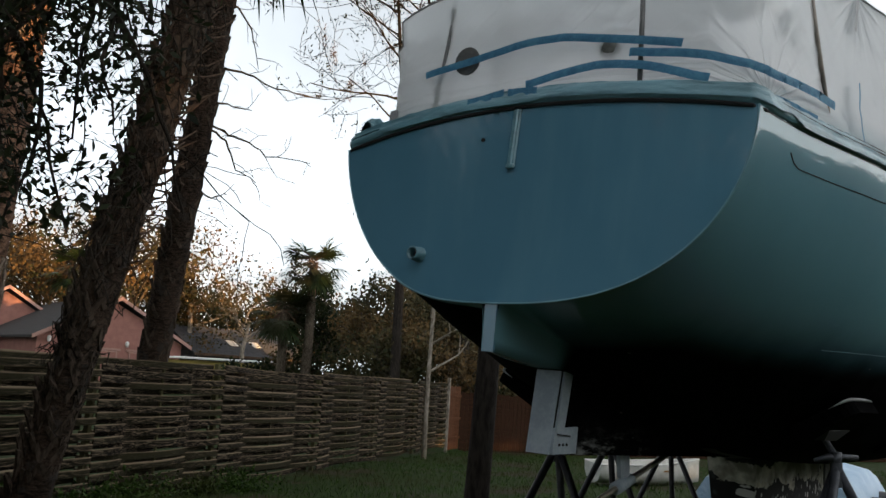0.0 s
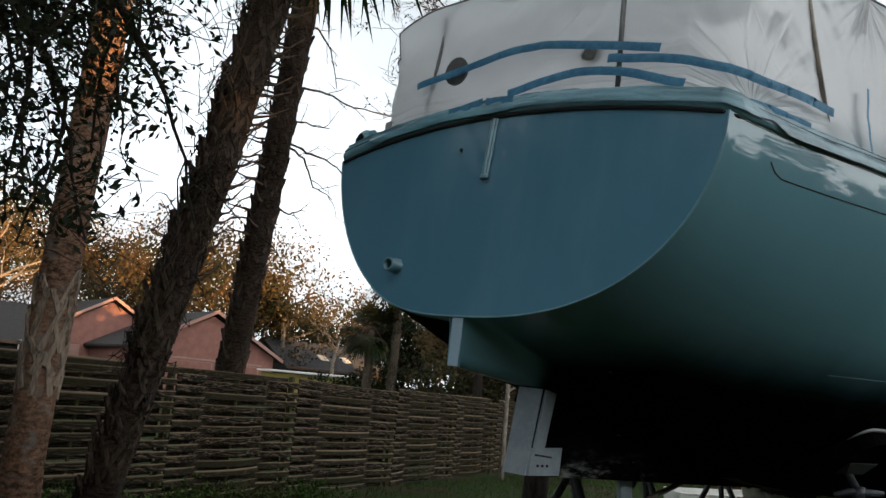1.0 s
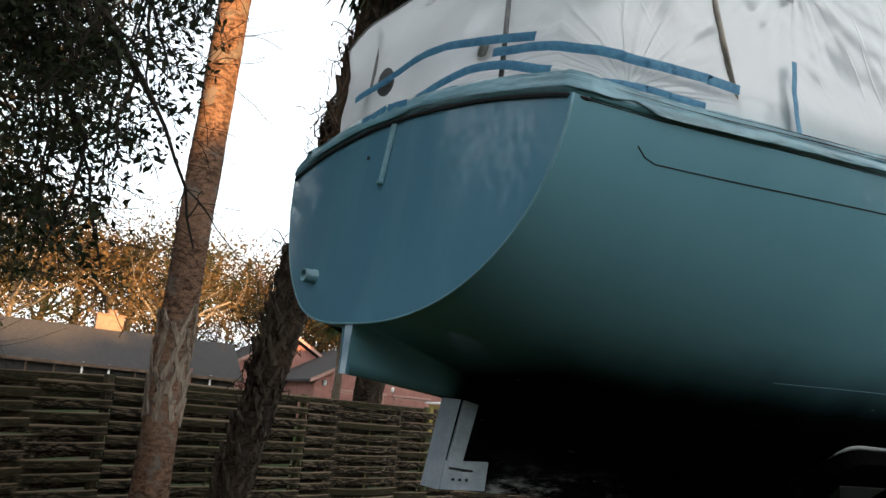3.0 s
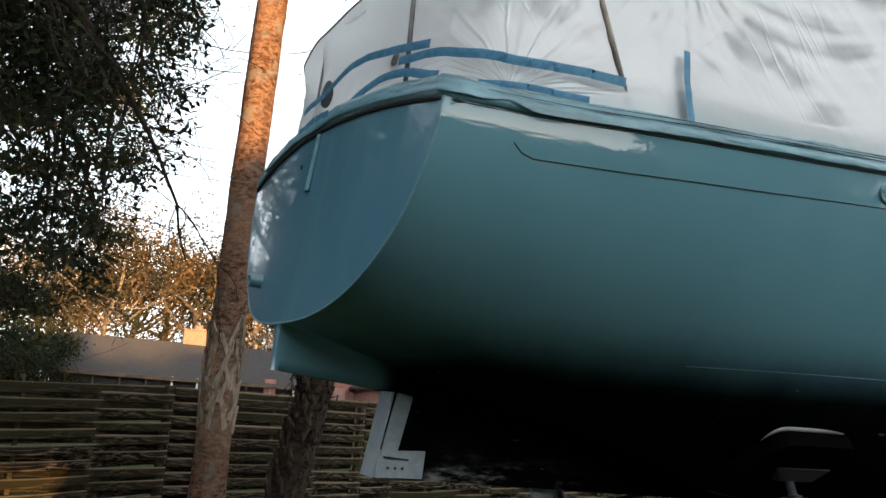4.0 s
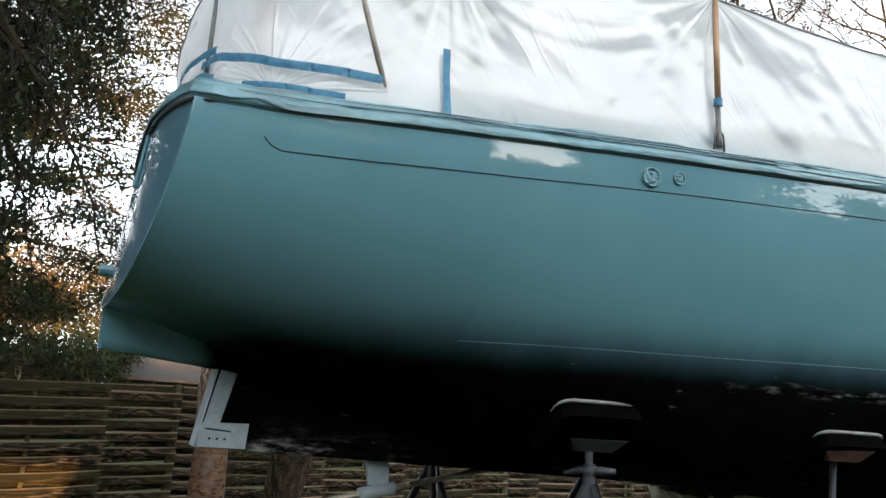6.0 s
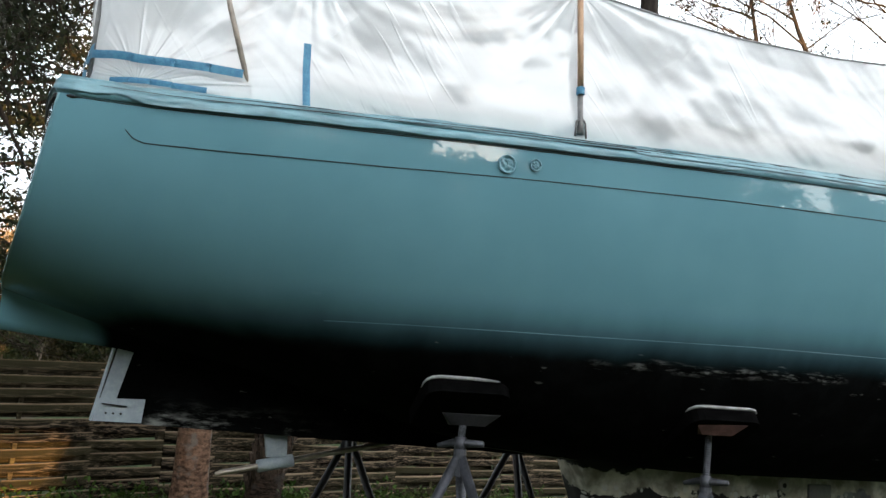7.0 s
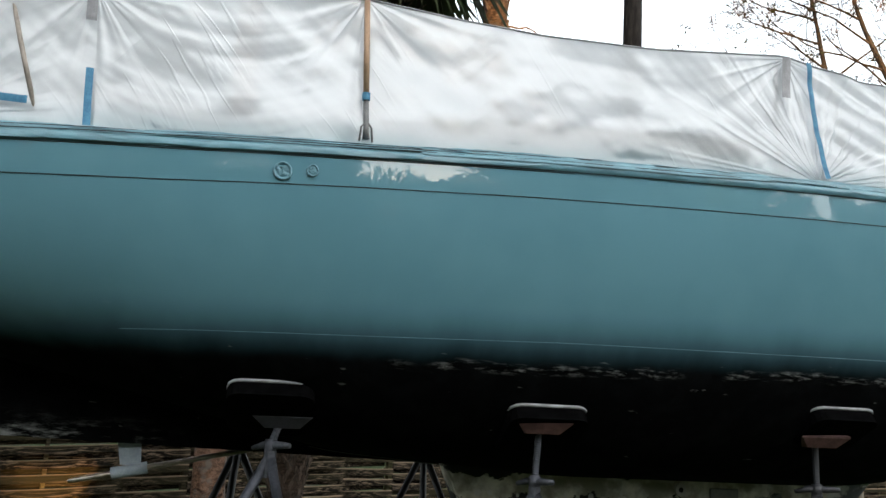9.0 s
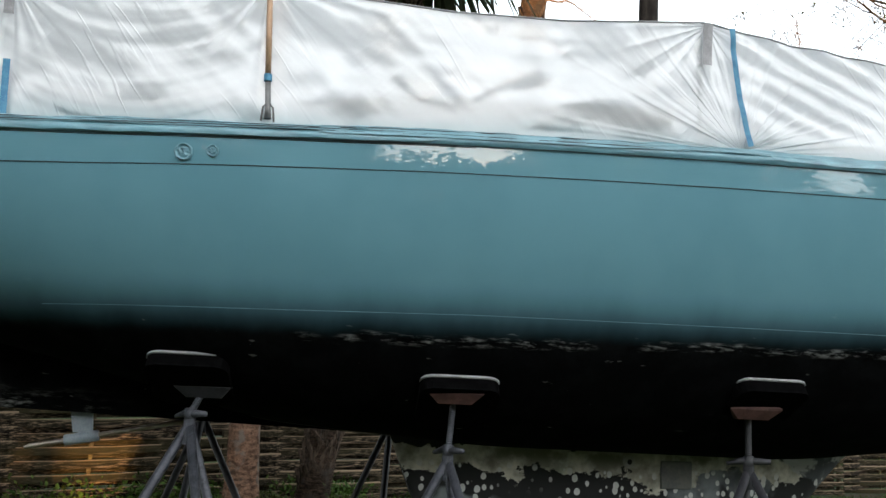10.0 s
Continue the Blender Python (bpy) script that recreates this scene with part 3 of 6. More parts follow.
BELLY = [(0, 0.0), (0.45, -0.125), (0.9, -0.215), (1.32, -0.315), (1.75, -0.425), (2.7, -0.500), (4.2, -0.508), (6.0, -0.34), (7.4, 0.1), (8.3, 0.75)]


def smooth_table(table, x, w=0.12):
    return sum(lerp(x + d * w, table) for d in (-1, -0.5, 0, 0.5, 1)) / 5


def beam(s):
    return smooth_table(BEAM, s) if s > 0.25 else lerp(s, BEAM)


def sheer(s):
    return smooth_table(SHEER, s)


def belly(s):
    return smooth_table(BELLY, s) if s > 0.15 else lerp(s, BELLY)


def section(s, z):
    """Half breadth of the canoe body."""
    zb, zt = belly(s), sheer(s)
    t = min(max((z - zb) / (zt - zb), 0.0), 1.0)
    return beam(s) * (1 - (1 - t) ** 2) ** (0.39 - 0.07 * ease(s, 0.45, 1.3))


def deadwood(s, z):
    flare = 0.07 * min(1.0, 0.2 + s * 1.6) * (1 - ease(s, 1.3, 2.2))
    return 0.018 + 0.03 * ease(s, 0, 0.4) + flare * math.exp(-max(belly(s) - z, 0) / 0.05)


def breadth(s, z):
    a, b = section(s, z), deadwood(s, z)
    return (a ** 4 + b ** 4) ** 0.25


def stern_s(b, z):
    return 0.10 * z + 0.09 * b * b


def stern_top(b):
    return 0.606 - 0.135 * b * b


def foot(s):
    return min(lerp(s, [(0, -0.135), (0.2, -0.152), (0.4, -0.168), (0.7, -0.22), (1.3, -0.33)]) if s < 1.3 else belly(s) - 0.004, belly(s) - 0.004)


hull = Geo()
steps = [8.28 * (i / 84) ** 1.35 for i in range(85)]
shares = [0, 0.25, 0.5, 0.75] + [1 + (j / 34) ** 2.2 for j in range(35)]
rows = {1: [], -1: []}
for k, s0 in enumerate(steps):
    for sgn in (1, -1):
        row = []
        for w in shares:
            s = s0
            for _ in range(4):
                zf, zb, zt = foot(s), belly(s), sheer(s)
                z = zf + (zb - zf) * w if w < 1 else zb + (zt - zb) * (w - 1)
                b = breadth(max(s, 0), z)
                s = s0 + (1 - ease(s0, 0, 0.5)) * stern_s(b if z > 0 else 0, max(z, -0.135) if z > 0 else -0.15 * z)
            if sgn < 0:      # the port quarter tucks in a little more
                b *= 1 - 0.15 * (1 - ease(s0, 0.0, 1.8)) * min(max(1 - z / 0.54, 0.0), 1.0) * ease(z, -0.12, 0.12)
            row.append((s, -sgn * b, z))
        rows[sgn].append(row)
full = [list(reversed(rows[-1][i])) + rows[1][i] for i in range(len(steps))]
hull.grid(full)
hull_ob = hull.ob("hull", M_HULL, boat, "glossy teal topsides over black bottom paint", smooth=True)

tr = Geo()
rim_star = [p for p, w in zip(rows[1][0], shares) if w >= 1]
rim_port = [p for p, w in zip(rows[-1][0], shares) if w >= 1]
trows = []
for (s_a, y_a, z_e), (s_b, y_b, _) in zip(rim_star, rim_port):
    slips = [s_e - stern_s(y_e, max(z_e, 0)) for s_e, y_e in ((s_a, y_a), (s_b, y_b))]
    trows.append([(stern_s(y_a + (y_b - y_a) * c, max(z_e, 0)) + slips[0] + (slips[1] - slips[0]) * c, y_a + (y_b - y_a) * c, z_e) for c in (j / 48 for j in range(49))])
for r in range(1, 5):
    trows.append([(stern_s(y, z + (stern_top(y) - z) * r / 4), y, z + (stern_top(y) - z) * r / 4) for _, y, z in trows[len(rim_star) - 1]])
tr.grid(trows)
tr.ob("transom", M_TRANSOM, boat, "teal transom tinted bluer for reflected sky, with faint upright streaks", smooth=True)
post_face = Geo()
post_face.prism([(-0.02, 0.0), (0.02, 0.0), (0.02, -0.137), (-0.02, -0.137)], "x", 0.004, 0.012)
post_face.ob("sternpost_face", M_TRANSOM, boat, "narrow teal face of the sternpost")
bead = Geo()
bead.tube([(a + 0.001, b, c) for a, b, c in reversed(rim_port)] + [(a + 0.001, b, c) for a, b, c in rim_star], 0.0032, 8)
bead.ob("transom_edge", M_TEAL, boat, "rounded paler edge of the transom", smooth=True)

deck = Geo()
deck.grid([[(s if abs(j) < 10 else s, -(beam(s) - 0.05) * j / 10, sheer(s) - 0.01 + 0.05 * (1 - (j / 10) ** 2)) for j in range(-10, 11)] for s in [0.16 + 8.0 * i / 40 for i in range(41)]])
deck.ob("deck", M_DECK, boat, "pale grey deck", smooth=True)
cabin = Geo()
for lo, hi, w0, w1, h in ((2.0, 5.6, 0.93, 0.84, 0.26), (0.95, 2.0, 0.86, 0.78, 0.15)):
    ends = [(lo, 0.2), (lo + 0.03, 0.8), (lo + 0.12, 1.0), (hi - 0.3, 1.0), (hi - 0.08, 0.8), (hi, 0.2)]
    cabin.grid([[(s, y, 0.56 + (z - 0.56) * f) for y, z in ((-w0, 0.55), (-w0, 0.58 + h * 0.55), (-w1 - 0.03, 0.59 + h * 0.88), (-w1 + 0.06, 0.60 + h), (0, 0.64 + h), (w1 - 0.06, 0.60 + h), (w1 + 0.03, 0.59 + h * 0.88), (w0, 0.58 + h * 0.55), (w0, 0.55))] for s, f in ends])
cabin.ob("cabin", M_CABIN, boat, "low grey cabin and coaming under the sheet")
for s, y in ((2.72, -1.00),):
    winch = Geo()
    winch.tube([(s, y, 0.66), (s, y, 0.79), (s, y, 0.80), (s, y, 0.84), (s, y, 0.85)], [0.035, 0.032, 0.02, 0.03, 0.025], 14)
    winch.ob("winch", M_CABIN, boat, "dark sheet winch")

keel = Geo()
krows = []
for i in range(13):
    z = -0.40 - 1.42 * i / 12
    aft = lerp(z, [(-1.82, 2.95), (-0.77, 2.47), (-0.52, 2.36), (-0.40, 2.3)])
    fore = lerp(z, [(-1.82, 3.7), (-0.69, 4.60), (-0.517, 4.78), (-0.414, 4.92), (-0.4, 4.95)])
    ring = []
    for j in range(28):
        a = 2 * math.pi * j / 28
        u = 0.5 - 0.5 * math.cos(a)
        th = 0.18 * (1.75 * math.sqrt(max(1 - u, 0)) - 0.95 * (1 - u) ** 2 - 0.25 * (1 - u) ** 4 + 0.02) * (1 if math.sin(a) >= 0 else -1)
        ring.append((aft + (fore - aft) * u, -th * 1.1, z + 0.008 * soft_noise(u * 9, i * 0.7, 1)))
    krows.append(ring)
keel.grid(krows, True)
keel.f.append(tuple(range(12 * 28, 13 * 28)))
keel.ob("keel", M_KEEL, boat, "stripped keel with patches of pale primer and black paint", smooth=True)

skeg = Geo()
sk_prof = [(0.40, 0.425, -0.13), (0.395, 0.43, -0.17), (0.372, 0.44, -0.30), (0.35, 0.45, -0.425)]
srows = []
for a, _, z in sk_prof:
    zz = -0.425 if z < -0.4 else z
    row = []
    for s in [a, a + 0.02, a + 0.2, 0.9, 1.3, 1.8, 2.35]:
        th = (0.040 if s < a + 0.01 else 0.046 + 0.02 * ease(s, 0.5, 1.2)) * (1 if z > -0.2 else 0.86)
        zl = zz - (s - 0.35) * 0.026 * ease(-z, 0.13, 0.425)
        row.append((s, th, zl))
    srows.append(row)
skeg.grid([r for r in srows])
skeg.grid([[(s, -y, z) for s, y, z in r] for r in srows])
skeg.grid([[(s, y * k, z) for s, y, z in srows[-1]] for k in (-1, 1)])
skeg.grid([[(r[0][0], r[0][1] * k, r[0][2]) for r in srows] for k in (-1, 0, 1)])
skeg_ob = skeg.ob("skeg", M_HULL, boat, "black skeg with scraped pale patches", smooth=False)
heel = Geo()
heel.prism([(0.352, -0.345), (0.512, -0.340), (0.508, -0.424), (0.346, -0.424)], "y", -0.050, -0.036)
heel_ob = heel.ob("heel_plate", M_PLATE, skeg_ob, "grey-blue heel plate of the sternpost")
cheek = Geo()
cheek.prism([(0.398, -0.155), (0.455, -0.150), (0.413, -0.345), (0.357, -0.36)], "y", -0.052, -0.044)
cheek.ob("sternpost_cheek", M_PLATE, skeg_ob, "grey-blue taped side of the sternpost")
face = Geo()
face.prism([(-0.044, -0.15), (0.044, -0.15), (0.040, -0.425), (-0.040, -0.425)], "x", 0.0, 0.006, Matrix(((1, 0, 0.17, 0.410), (0, 1, 0, 0), (0, 0, 1, 0), (0, 0, 0, 1))))
face.ob("sternpost_cover", M_PLATE, skeg_ob, "grey-blue taped face of the sternpost")
for s in (0.385, 0.41, 0.435):
    bolt = Geo()
    bolt.tube([(s, -0.049, -0.395), (s, -0.054, -0.395)], 0.004, 8)
    bolt.ob("bolt", M_DARK, skeg_ob, "dark bolt head")
slot = Geo()
slot.box(pose(0.41, -0.052, -0.366, 0, 4, 0), (0.085, 0.006, 0.005))
slot.ob("slot", M_DARK, skeg_ob, "dark slot in the heel plate")

rail = Geo()
SIDE_N, STERN_N = 330, 90
path = [(s, beam(s), sheer(s)) for s in [8.2 - 8.06 * (1 - (1 - i / SIDE_N) ** 1.6) for i in range(SIDE_N + 1)]]
path += [(stern_s(b, stern_top(b)), b, stern_top(b)) for b in [0.70 - 1.40 * i / STERN_N for i in range(1, STERN_N)]]
path += [(s, -b, z) for s, b, z in reversed(path[:SIDE_N + 1])]
run = [0.0]
for a, c in zip(path, path[1:]):
    run.append(run[-1] + (Vector(c) - Vector(a)).length)


def rail_frame(i):
    """Point of the sheer and the level direction out of the boat there."""
    s, b, z = path[i]
    t = Vector(path[min(i + 2, len(path) - 1)]) - Vector(path[max(i - 2, 0)])
    out = Vector((t.y, -t.x, 0)).normalized()
    if out.dot(Vector((s - 2.5, b, 0))) < 0:
        out = -out
    return Vector((s, b, z)), out


def rail_row(i, prof, rough, seed, edge=0.0):
    p, out = rail_frame(i)
    u, row = run[i], []
    for j, (o, h) in enumerate(prof):
        k = j / (len(prof) - 1)
        wr = rough * (0.25 + k) * (soft_noise(u * 4.0 + h * 60, k * 2.2, seed) + 0.7 * soft_noise(u * 13 - h * 90, k * 3.0, seed + 4) + 0.45 * soft_noise(u * 34 + h * 160, k * 3, seed + 8))
        up = edge * k * (soft_noise(u * 2.3, 1.0, seed + 2) + 0.5 * soft_noise(u * 8.0, 1.0, seed + 6))
        q = p + out * (o + wr)
        row.append((q.x, -q.y, p.z + h + wr * 0.5 + up))
    return row


MOULD = [(-0.03, -0.004), (0.001, -0.003), (0.006, 0.003), (0.0095, 0.012), (0.0095, 0.021), (0.007, 0.027), (0.001, 0.0295), (-0.02, 0.030)]
WRAP = [(-0.004, 0.027), (0.004, 0.0285), (0.0075, 0.032), (0.0045, 0.0345), (0.0055, 0.038), (0.001, 0.0405), (0.002, 0.044), (-0.006, 0.048), (-0.004, 0.053), (-0.02, 0.058), (-0.05, 0.061)]
rail.grid([rail_row(i, MOULD, 0.0012, 1.0) for i in range(len(path))])
rail_ob = rail.ob("rub_rail", M_RAIL, boat, "teal rub rail under overpainted masking film", smooth=True)
wrap = Geo()
wrap.grid([rail_row(i, WRAP, 0.0060, 11.0, 0.011) for i in range(len(path))])
wrap.ob("masking_film", M_RAIL, rail_ob, "wrinkled overpainted masking film", smooth=True)
# loose laps of film stuck over the rail: stretches of the way round it
for lap, (u0, u1, foot_h, tip) in enumerate(((6.05, 8.02, 0.003, 0.26), (3.4, 4.9, 0.012, 0.2), (7.75, 8.20, 0.0, 0.06), (8.18, 9.05, 0.010, 0.1), (8.9, 9.62, 0.004, 0.12), (5.2, 6.6, 0.022, 0.3))):
    g = Geo()
    ids = [i for i in range(len(path)) if u0 < run[i] < u1]
    rws = []
    for i in ids:
        w = ease(run[i], u0, u0 + tip) * (1 - ease(run[i], u1 - 0.08, u1))
        top = 0.050 + 0.012 * soft_noise(run[i] * 3.0, lap, 2.0)
        low = foot_h + (0.040 - foot_h) * (1 - w) * 0.4 + 0.004 * soft_noise(run[i] * 6, lap, 5.0)
        hs = [low + (top - low) * r / 7 for r in range(8)]
        prof = [(0.0115 + 0.002 * lap * 0.5 - max(0, h - 0.018) * 0.42, h) for h in hs]
        rws.append(rail_row(i, prof, 0.0046, 20.0 + 3 * lap, 0.006))
    g.grid(rws)
    g.ob("film_lap", M_RAIL, rail_ob, "loose lap of painted film", smooth=True, fix=False)
# dark threads drawn in for the shade of film folds and the moulding's underside
for s0, s1, h0, off in ((0.95, 3.4, 0.047, 0.003), (1.0, 2.2, 0.039, 0.0085), (1.25, 2.35, 0.0305, 0.010), (0.2, 1.3, 0.0345, 0.011), (2.2, 3.5, 0.033, 0.010), (0.2, 6.0, -0.002, 0.006), (1.9, 3.0, 0.052, -0.003), (0.45, 0.95, 0.046, 0.008)):
    ids = [i for i in range(SIDE_N) if s0 < path[i][0] < s1]
    pts, rad = [], []
    for i in ids:
        p, out = rail_frame(i)
        q = p + out * off
        w = min(1.0, 3 * min(path[i][0] - s0, s1 - path[i][0]) / (s1 - s0))
        pts.append((q.x, -q.y, p.z + h0 + 0.0025 * soft_noise(run[i] * 2.2, h0 * 300, 1.0)))
        rad.append(0.0016 * w * (0.7 + 0.5 * soft_noise(run[i] * 3.0, h0 * 200, 5.0)) + 0.0004)
    g = Geo()
    g.tube(pts, rad, 5)
    g.ob("crease", M_DARK, rail_ob, "dark thread standing for shade in a film fold")
bunch = Geo()
rws = []
for i in range(15):
    a = i / 14
    ring = []
    for j in range(16):
        t = 2 * math.pi * j / 16
        r = (0.016 + 0.052 * math.sin(math.pi * (0.1 + 0.85 * a))) * (1 + 0.45 * soft_noise(math.cos(t) * 2 + a * 4, math.sin(t) * 2, 3.0))
        ring.append((0.11 + 0.20 * a, 0.640 + 0.045 * a + r * math.cos(t) * 0.7, 0.610 - 0.015 * a + r * math.sin(t)))
    rws.append(ring)
bunch.grid(rws, True)
bunch.ob("film_bunch", M_RAIL, rail_ob, "crumpled bunch of film at the corner")
# dark tube laid under the rail in place of its shadow line
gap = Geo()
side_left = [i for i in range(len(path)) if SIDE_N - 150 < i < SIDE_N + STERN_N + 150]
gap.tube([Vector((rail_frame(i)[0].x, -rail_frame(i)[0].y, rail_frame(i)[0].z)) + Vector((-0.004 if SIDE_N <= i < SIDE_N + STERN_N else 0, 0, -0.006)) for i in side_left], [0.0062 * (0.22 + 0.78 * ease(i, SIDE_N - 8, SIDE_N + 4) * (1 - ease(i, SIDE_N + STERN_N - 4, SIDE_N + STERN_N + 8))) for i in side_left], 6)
gap.ob("rail_shadow_line", M_DARK, boat, "dark line standing for the shadow under the rail")


def on_side(s, z, off=0.0):
    b = breadth(s, z)
    n = Vector((-(breadth(s + 0.01, z) - breadth(s - 0.01, z)) / 0.02, 1, -(breadth(s, z + 0.01) - breadth(s, z - 0.01)) / 0.02)).normalized()
    p = Vector((s, b, z)) + n * off
    return Vector((p.x, -p.y, p.z)), Vector((n.x, -n.y, n.z))


STRIPE = [(0.287, 0.460), (0.295, 0.452), (0.31, 0.438), (0.34, 0.428), (0.57, 0.433), (1.05, 0.451), (1.6, 0.483), (2.25, 0.521), (2.9, 0.549), (4.03, 0.591), (6, 0.68)]
stripe = Geo()
stripe.tube([on_side(s, lerp(s, STRIPE), 0.0005)[0] for s in [0.287, 0.295, 0.31, 0.325, 0.34] + [0.36 + 0.06 * i for i in range(85)]], 0.0017, 5)
stripe.ob("cove_line", M_DARK, boat, "fine dark scribed line along the topsides")
wline = Geo()
wline.tube([on_side(s, lerp(s, [(0.4, -0.045), (1.2, -0.012), (1.75, 0.006), (2.45, 0.034), (4, 0.07), (6, 0.1)]), 0.0002)[0] for s in [0.95 + 0.07 * i for i in range(54)]], 0.0008, 5)
wline.ob("waterline_ridge", M_TEAL, boat, "faint raised edge of an old waterline")

strap = Geo()
strap.box(pose(0.047, -0.008, 0.50, 0, 6, 0), (0.008, 0.026, 0.19), 0.003)
strap.box(pose(0.045, -0.008, 0.50, 0, 6, 0), (0.012, 0.010, 0.19), 0.003)
strap.box(pose(0.036, -0.008, 0.412, 0, 6, 0), (0.012, 0.029, 0.016), 0.004)
strap.ob("chainplate", M_TEAL, boat, "teal-painted backstay strap")
pipe = Geo()
px = stern_s(0.29, 0.148)
for r0, r1 in ((0.0215, 0.0215),):
    outer = [[(x, 0.288 + r * math.cos(a), 0.148 + r * math.sin(a)) for a in (2 * math.pi * j / 20 for j in range(20))] for x, r in ((px + 0.01, 0.024), (px - 0.004, 0.024), (px - 0.006, r0), (px - 0.036, r0), (px - 0.038, r0 - 0.002), (px - 0.038, 0.016), (px - 0.005, 0.016))]
    pipe.grid(outer, True)
pipe_ob = pipe.ob("exhaust_pipe", M_TEAL, boat, "short teal exhaust outlet pipe", smooth=True)
bore = Geo()
bore.tube([(px - 0.007, 0.288, 0.148), (px - 0.002, 0.288, 0.148)], 0.0165, 16)
bore.ob("bore", M_DARK, pipe_ob)
hole = Geo()
hx = stern_s(0.1, 0.507)
hole.tube([(hx - 0.0025, 0.105, 0.507), (hx + 0.004, 0.105, 0.507)], 0.0065, 12)
hole.ob("drain_hole", M_DARK, boat, "small dark hole")
for s, z, r in ((1.399, 0.513, 0.031), (1.494, 0.524, 0.021)):
    fit_g = Geo()
    c, nn = on_side(s, z, 0.0)
    ax = nn.orthogonal().normalized()
    ay = nn.cross(ax)
    rings = []
    for k, (rr, h) in enumerate(((1.0, -0.004), (0.98, 0.006), (0.9, 0.008), (0.78, 0.007), (0.66, 0.003), (0.4, 0.006), (0.05, 0.007))):
        ring = []
        for j in range(24):
            a = 2 * math.pi * j / 24
            wob = 1 + 0.05 * soft_noise(j * 0.8, s * 9, k * 0.5)
            hh = h + (0.007 * soft_noise(math.cos(a) * rr * 2.6 + s * 5, math.sin(a) * rr * 2.6, 3) if k > 2 else 0)
            ring.append(c + (ax * math.cos(a) + ay * math.sin(a)) * r * rr * wob + nn * hh)
        rings.append(ring)
    fit_g.grid(rings, True)
    fit_g.ob("vent_fitting", M_RAIL, boat, "round vent masked over with crumpled film", smooth=False)

strut = Geo()
strut.prism([(0.965, -0.43), (1.055, -0.43), (1.065, -0.53), (0.985, -0.53)], "y", -0.008, 0.008)
strut_ob = strut.ob("shaft_strut", M_PLATE, boat, "grey propeller shaft strut")
bearing = Geo()
bearing.tube([(0.955, 0, -0.566), (1.09, 0, -0.538)], 0.024, 14)
bearing.ob("bearing", M_PLATE, strut_ob, smooth=True)
shaft = Geo()
shaft.tube([(0.80, 0, -0.600), (0.82, 0, -0.595), (1.50, 0, -0.450)], [0.006, 0.011, 0.011], 12)
shaft.ob("propeller_shaft", M_SHAFT, boat, "bare metal propeller shaft", smooth=True)
patch = Geo()
rows_p = []
for s in [1.72 + 0.09 * i for i in range(8)]:
    rows_p.append([(s, -y, belly(s) - 0.018 + 0.10 * y) for y in (0.0, 0.06, 0.12)])
patch.grid(rows_p)
patch.ob("hull_patch", simple("grey_patch", (0.035, 0.036, 0.036), (0.05, 0.05, 0.05), 8, 0.9), boat, "dull grey patch on the bottom")

washer = Geo()
washer.tube([(3.47, -0.195, -0.545), (3.47, -0.210, -0.545)], 0.030, 20)
washer_ob = washer.ob("washer", simple("pale_filler", (0.30, 0.30, 0.26), (0.40, 0.40, 0.36), 12, 0.8), boat, "pale filled disc on the keel")
centre = Geo()
centre.tube([(3.47, -0.210, -0.545), (3.47, -0.2125, -0.545)], 0.012, 12)
centre.ob("bolt_hole", M_DARK, washer_ob)
plate_g = Geo()
plate_g.box(pose(3.72, -0.196, -0.60, 0, 0, 4.0), (0.17, 0.012, 0.13), 0.004)
plate_g.ob("keel_plate", simple("grey_filler", (0.11, 0.12, 0.12), (0.17, 0.17, 0.15), 9, 0.8), boat, "square of smooth grey filler on the keel")

# stanchions and poles under the film
def pole(name, pts, r, mat, label):
    g = Geo()
    g.tube([(s, -b, z) for s, b, z in pts], r, 10)
    return g.ob(name, mat, boat, label, smooth=True)


pole("cover_pole", [(0.49, 0.728, 1.05), (0.533, 0.741, 0.90), (0.625, 0.768, 0.62)], 0.0085, M_POLEPALE, "thin slanting pale brown pole")
pole("cover_pole", [(0.166, 0.338, 1.05), (0.168, 0.343, 0.63)], 0.0075, M_POLEGREY, "dark upright pole")
pole("cover_pole", [(0.178, -0.345, 1.05), (0.176, -0.405, 0.63)], 0.0075, M_POLEGREY, "dark upright pole")
up_b = pole("stanchion", [(1.632, 0.992, 1.172), (1.655, 0.997, 0.81)], 0.0105, M_POLE, "brown-stained upright pole")
g = Geo()
g.tube([(1.655, -0.995, 0.815), (1.664, -0.995, 0.70), (1.666, -0.995, 0.665)], [0.0095, 0.0095, 0.013], 10)
g.ob("socket", M_POLEGREY, up_b, "grey lower stanchion tube", smooth=True)
for dx in (-0.022, 0.022):
    g = Geo()
    g.tube([(1.664, -0.997, 0.725), (1.664 + dx * 0.8, -0.998, 0.705), (1.666 + dx, -0.998, 0.655)], 0.0035, 6)
    g.ob("brace", M_POLEGREY, up_b, "thin brace of the stanchion foot", smooth=True)
g = Geo()
g.tube([(1.6545, -0.997, 0.825), (1.6555, -0.997, 0.80)], 0.0145, 10)
g.ob("tape_ring", M_TAPE, up_b, "ring of blue tape")
pole("stanchion", [(3.283, 1.085, 1.205), (3.292, 1.085, 0.70)], 0.011, M_POLEGREY, "grey stanchion")

# ---- the film over the deck ----
film = thing("plastic_sheet", BOAT, "milky translucent plastic sheet draped over the boat deck", "plastic sheet")
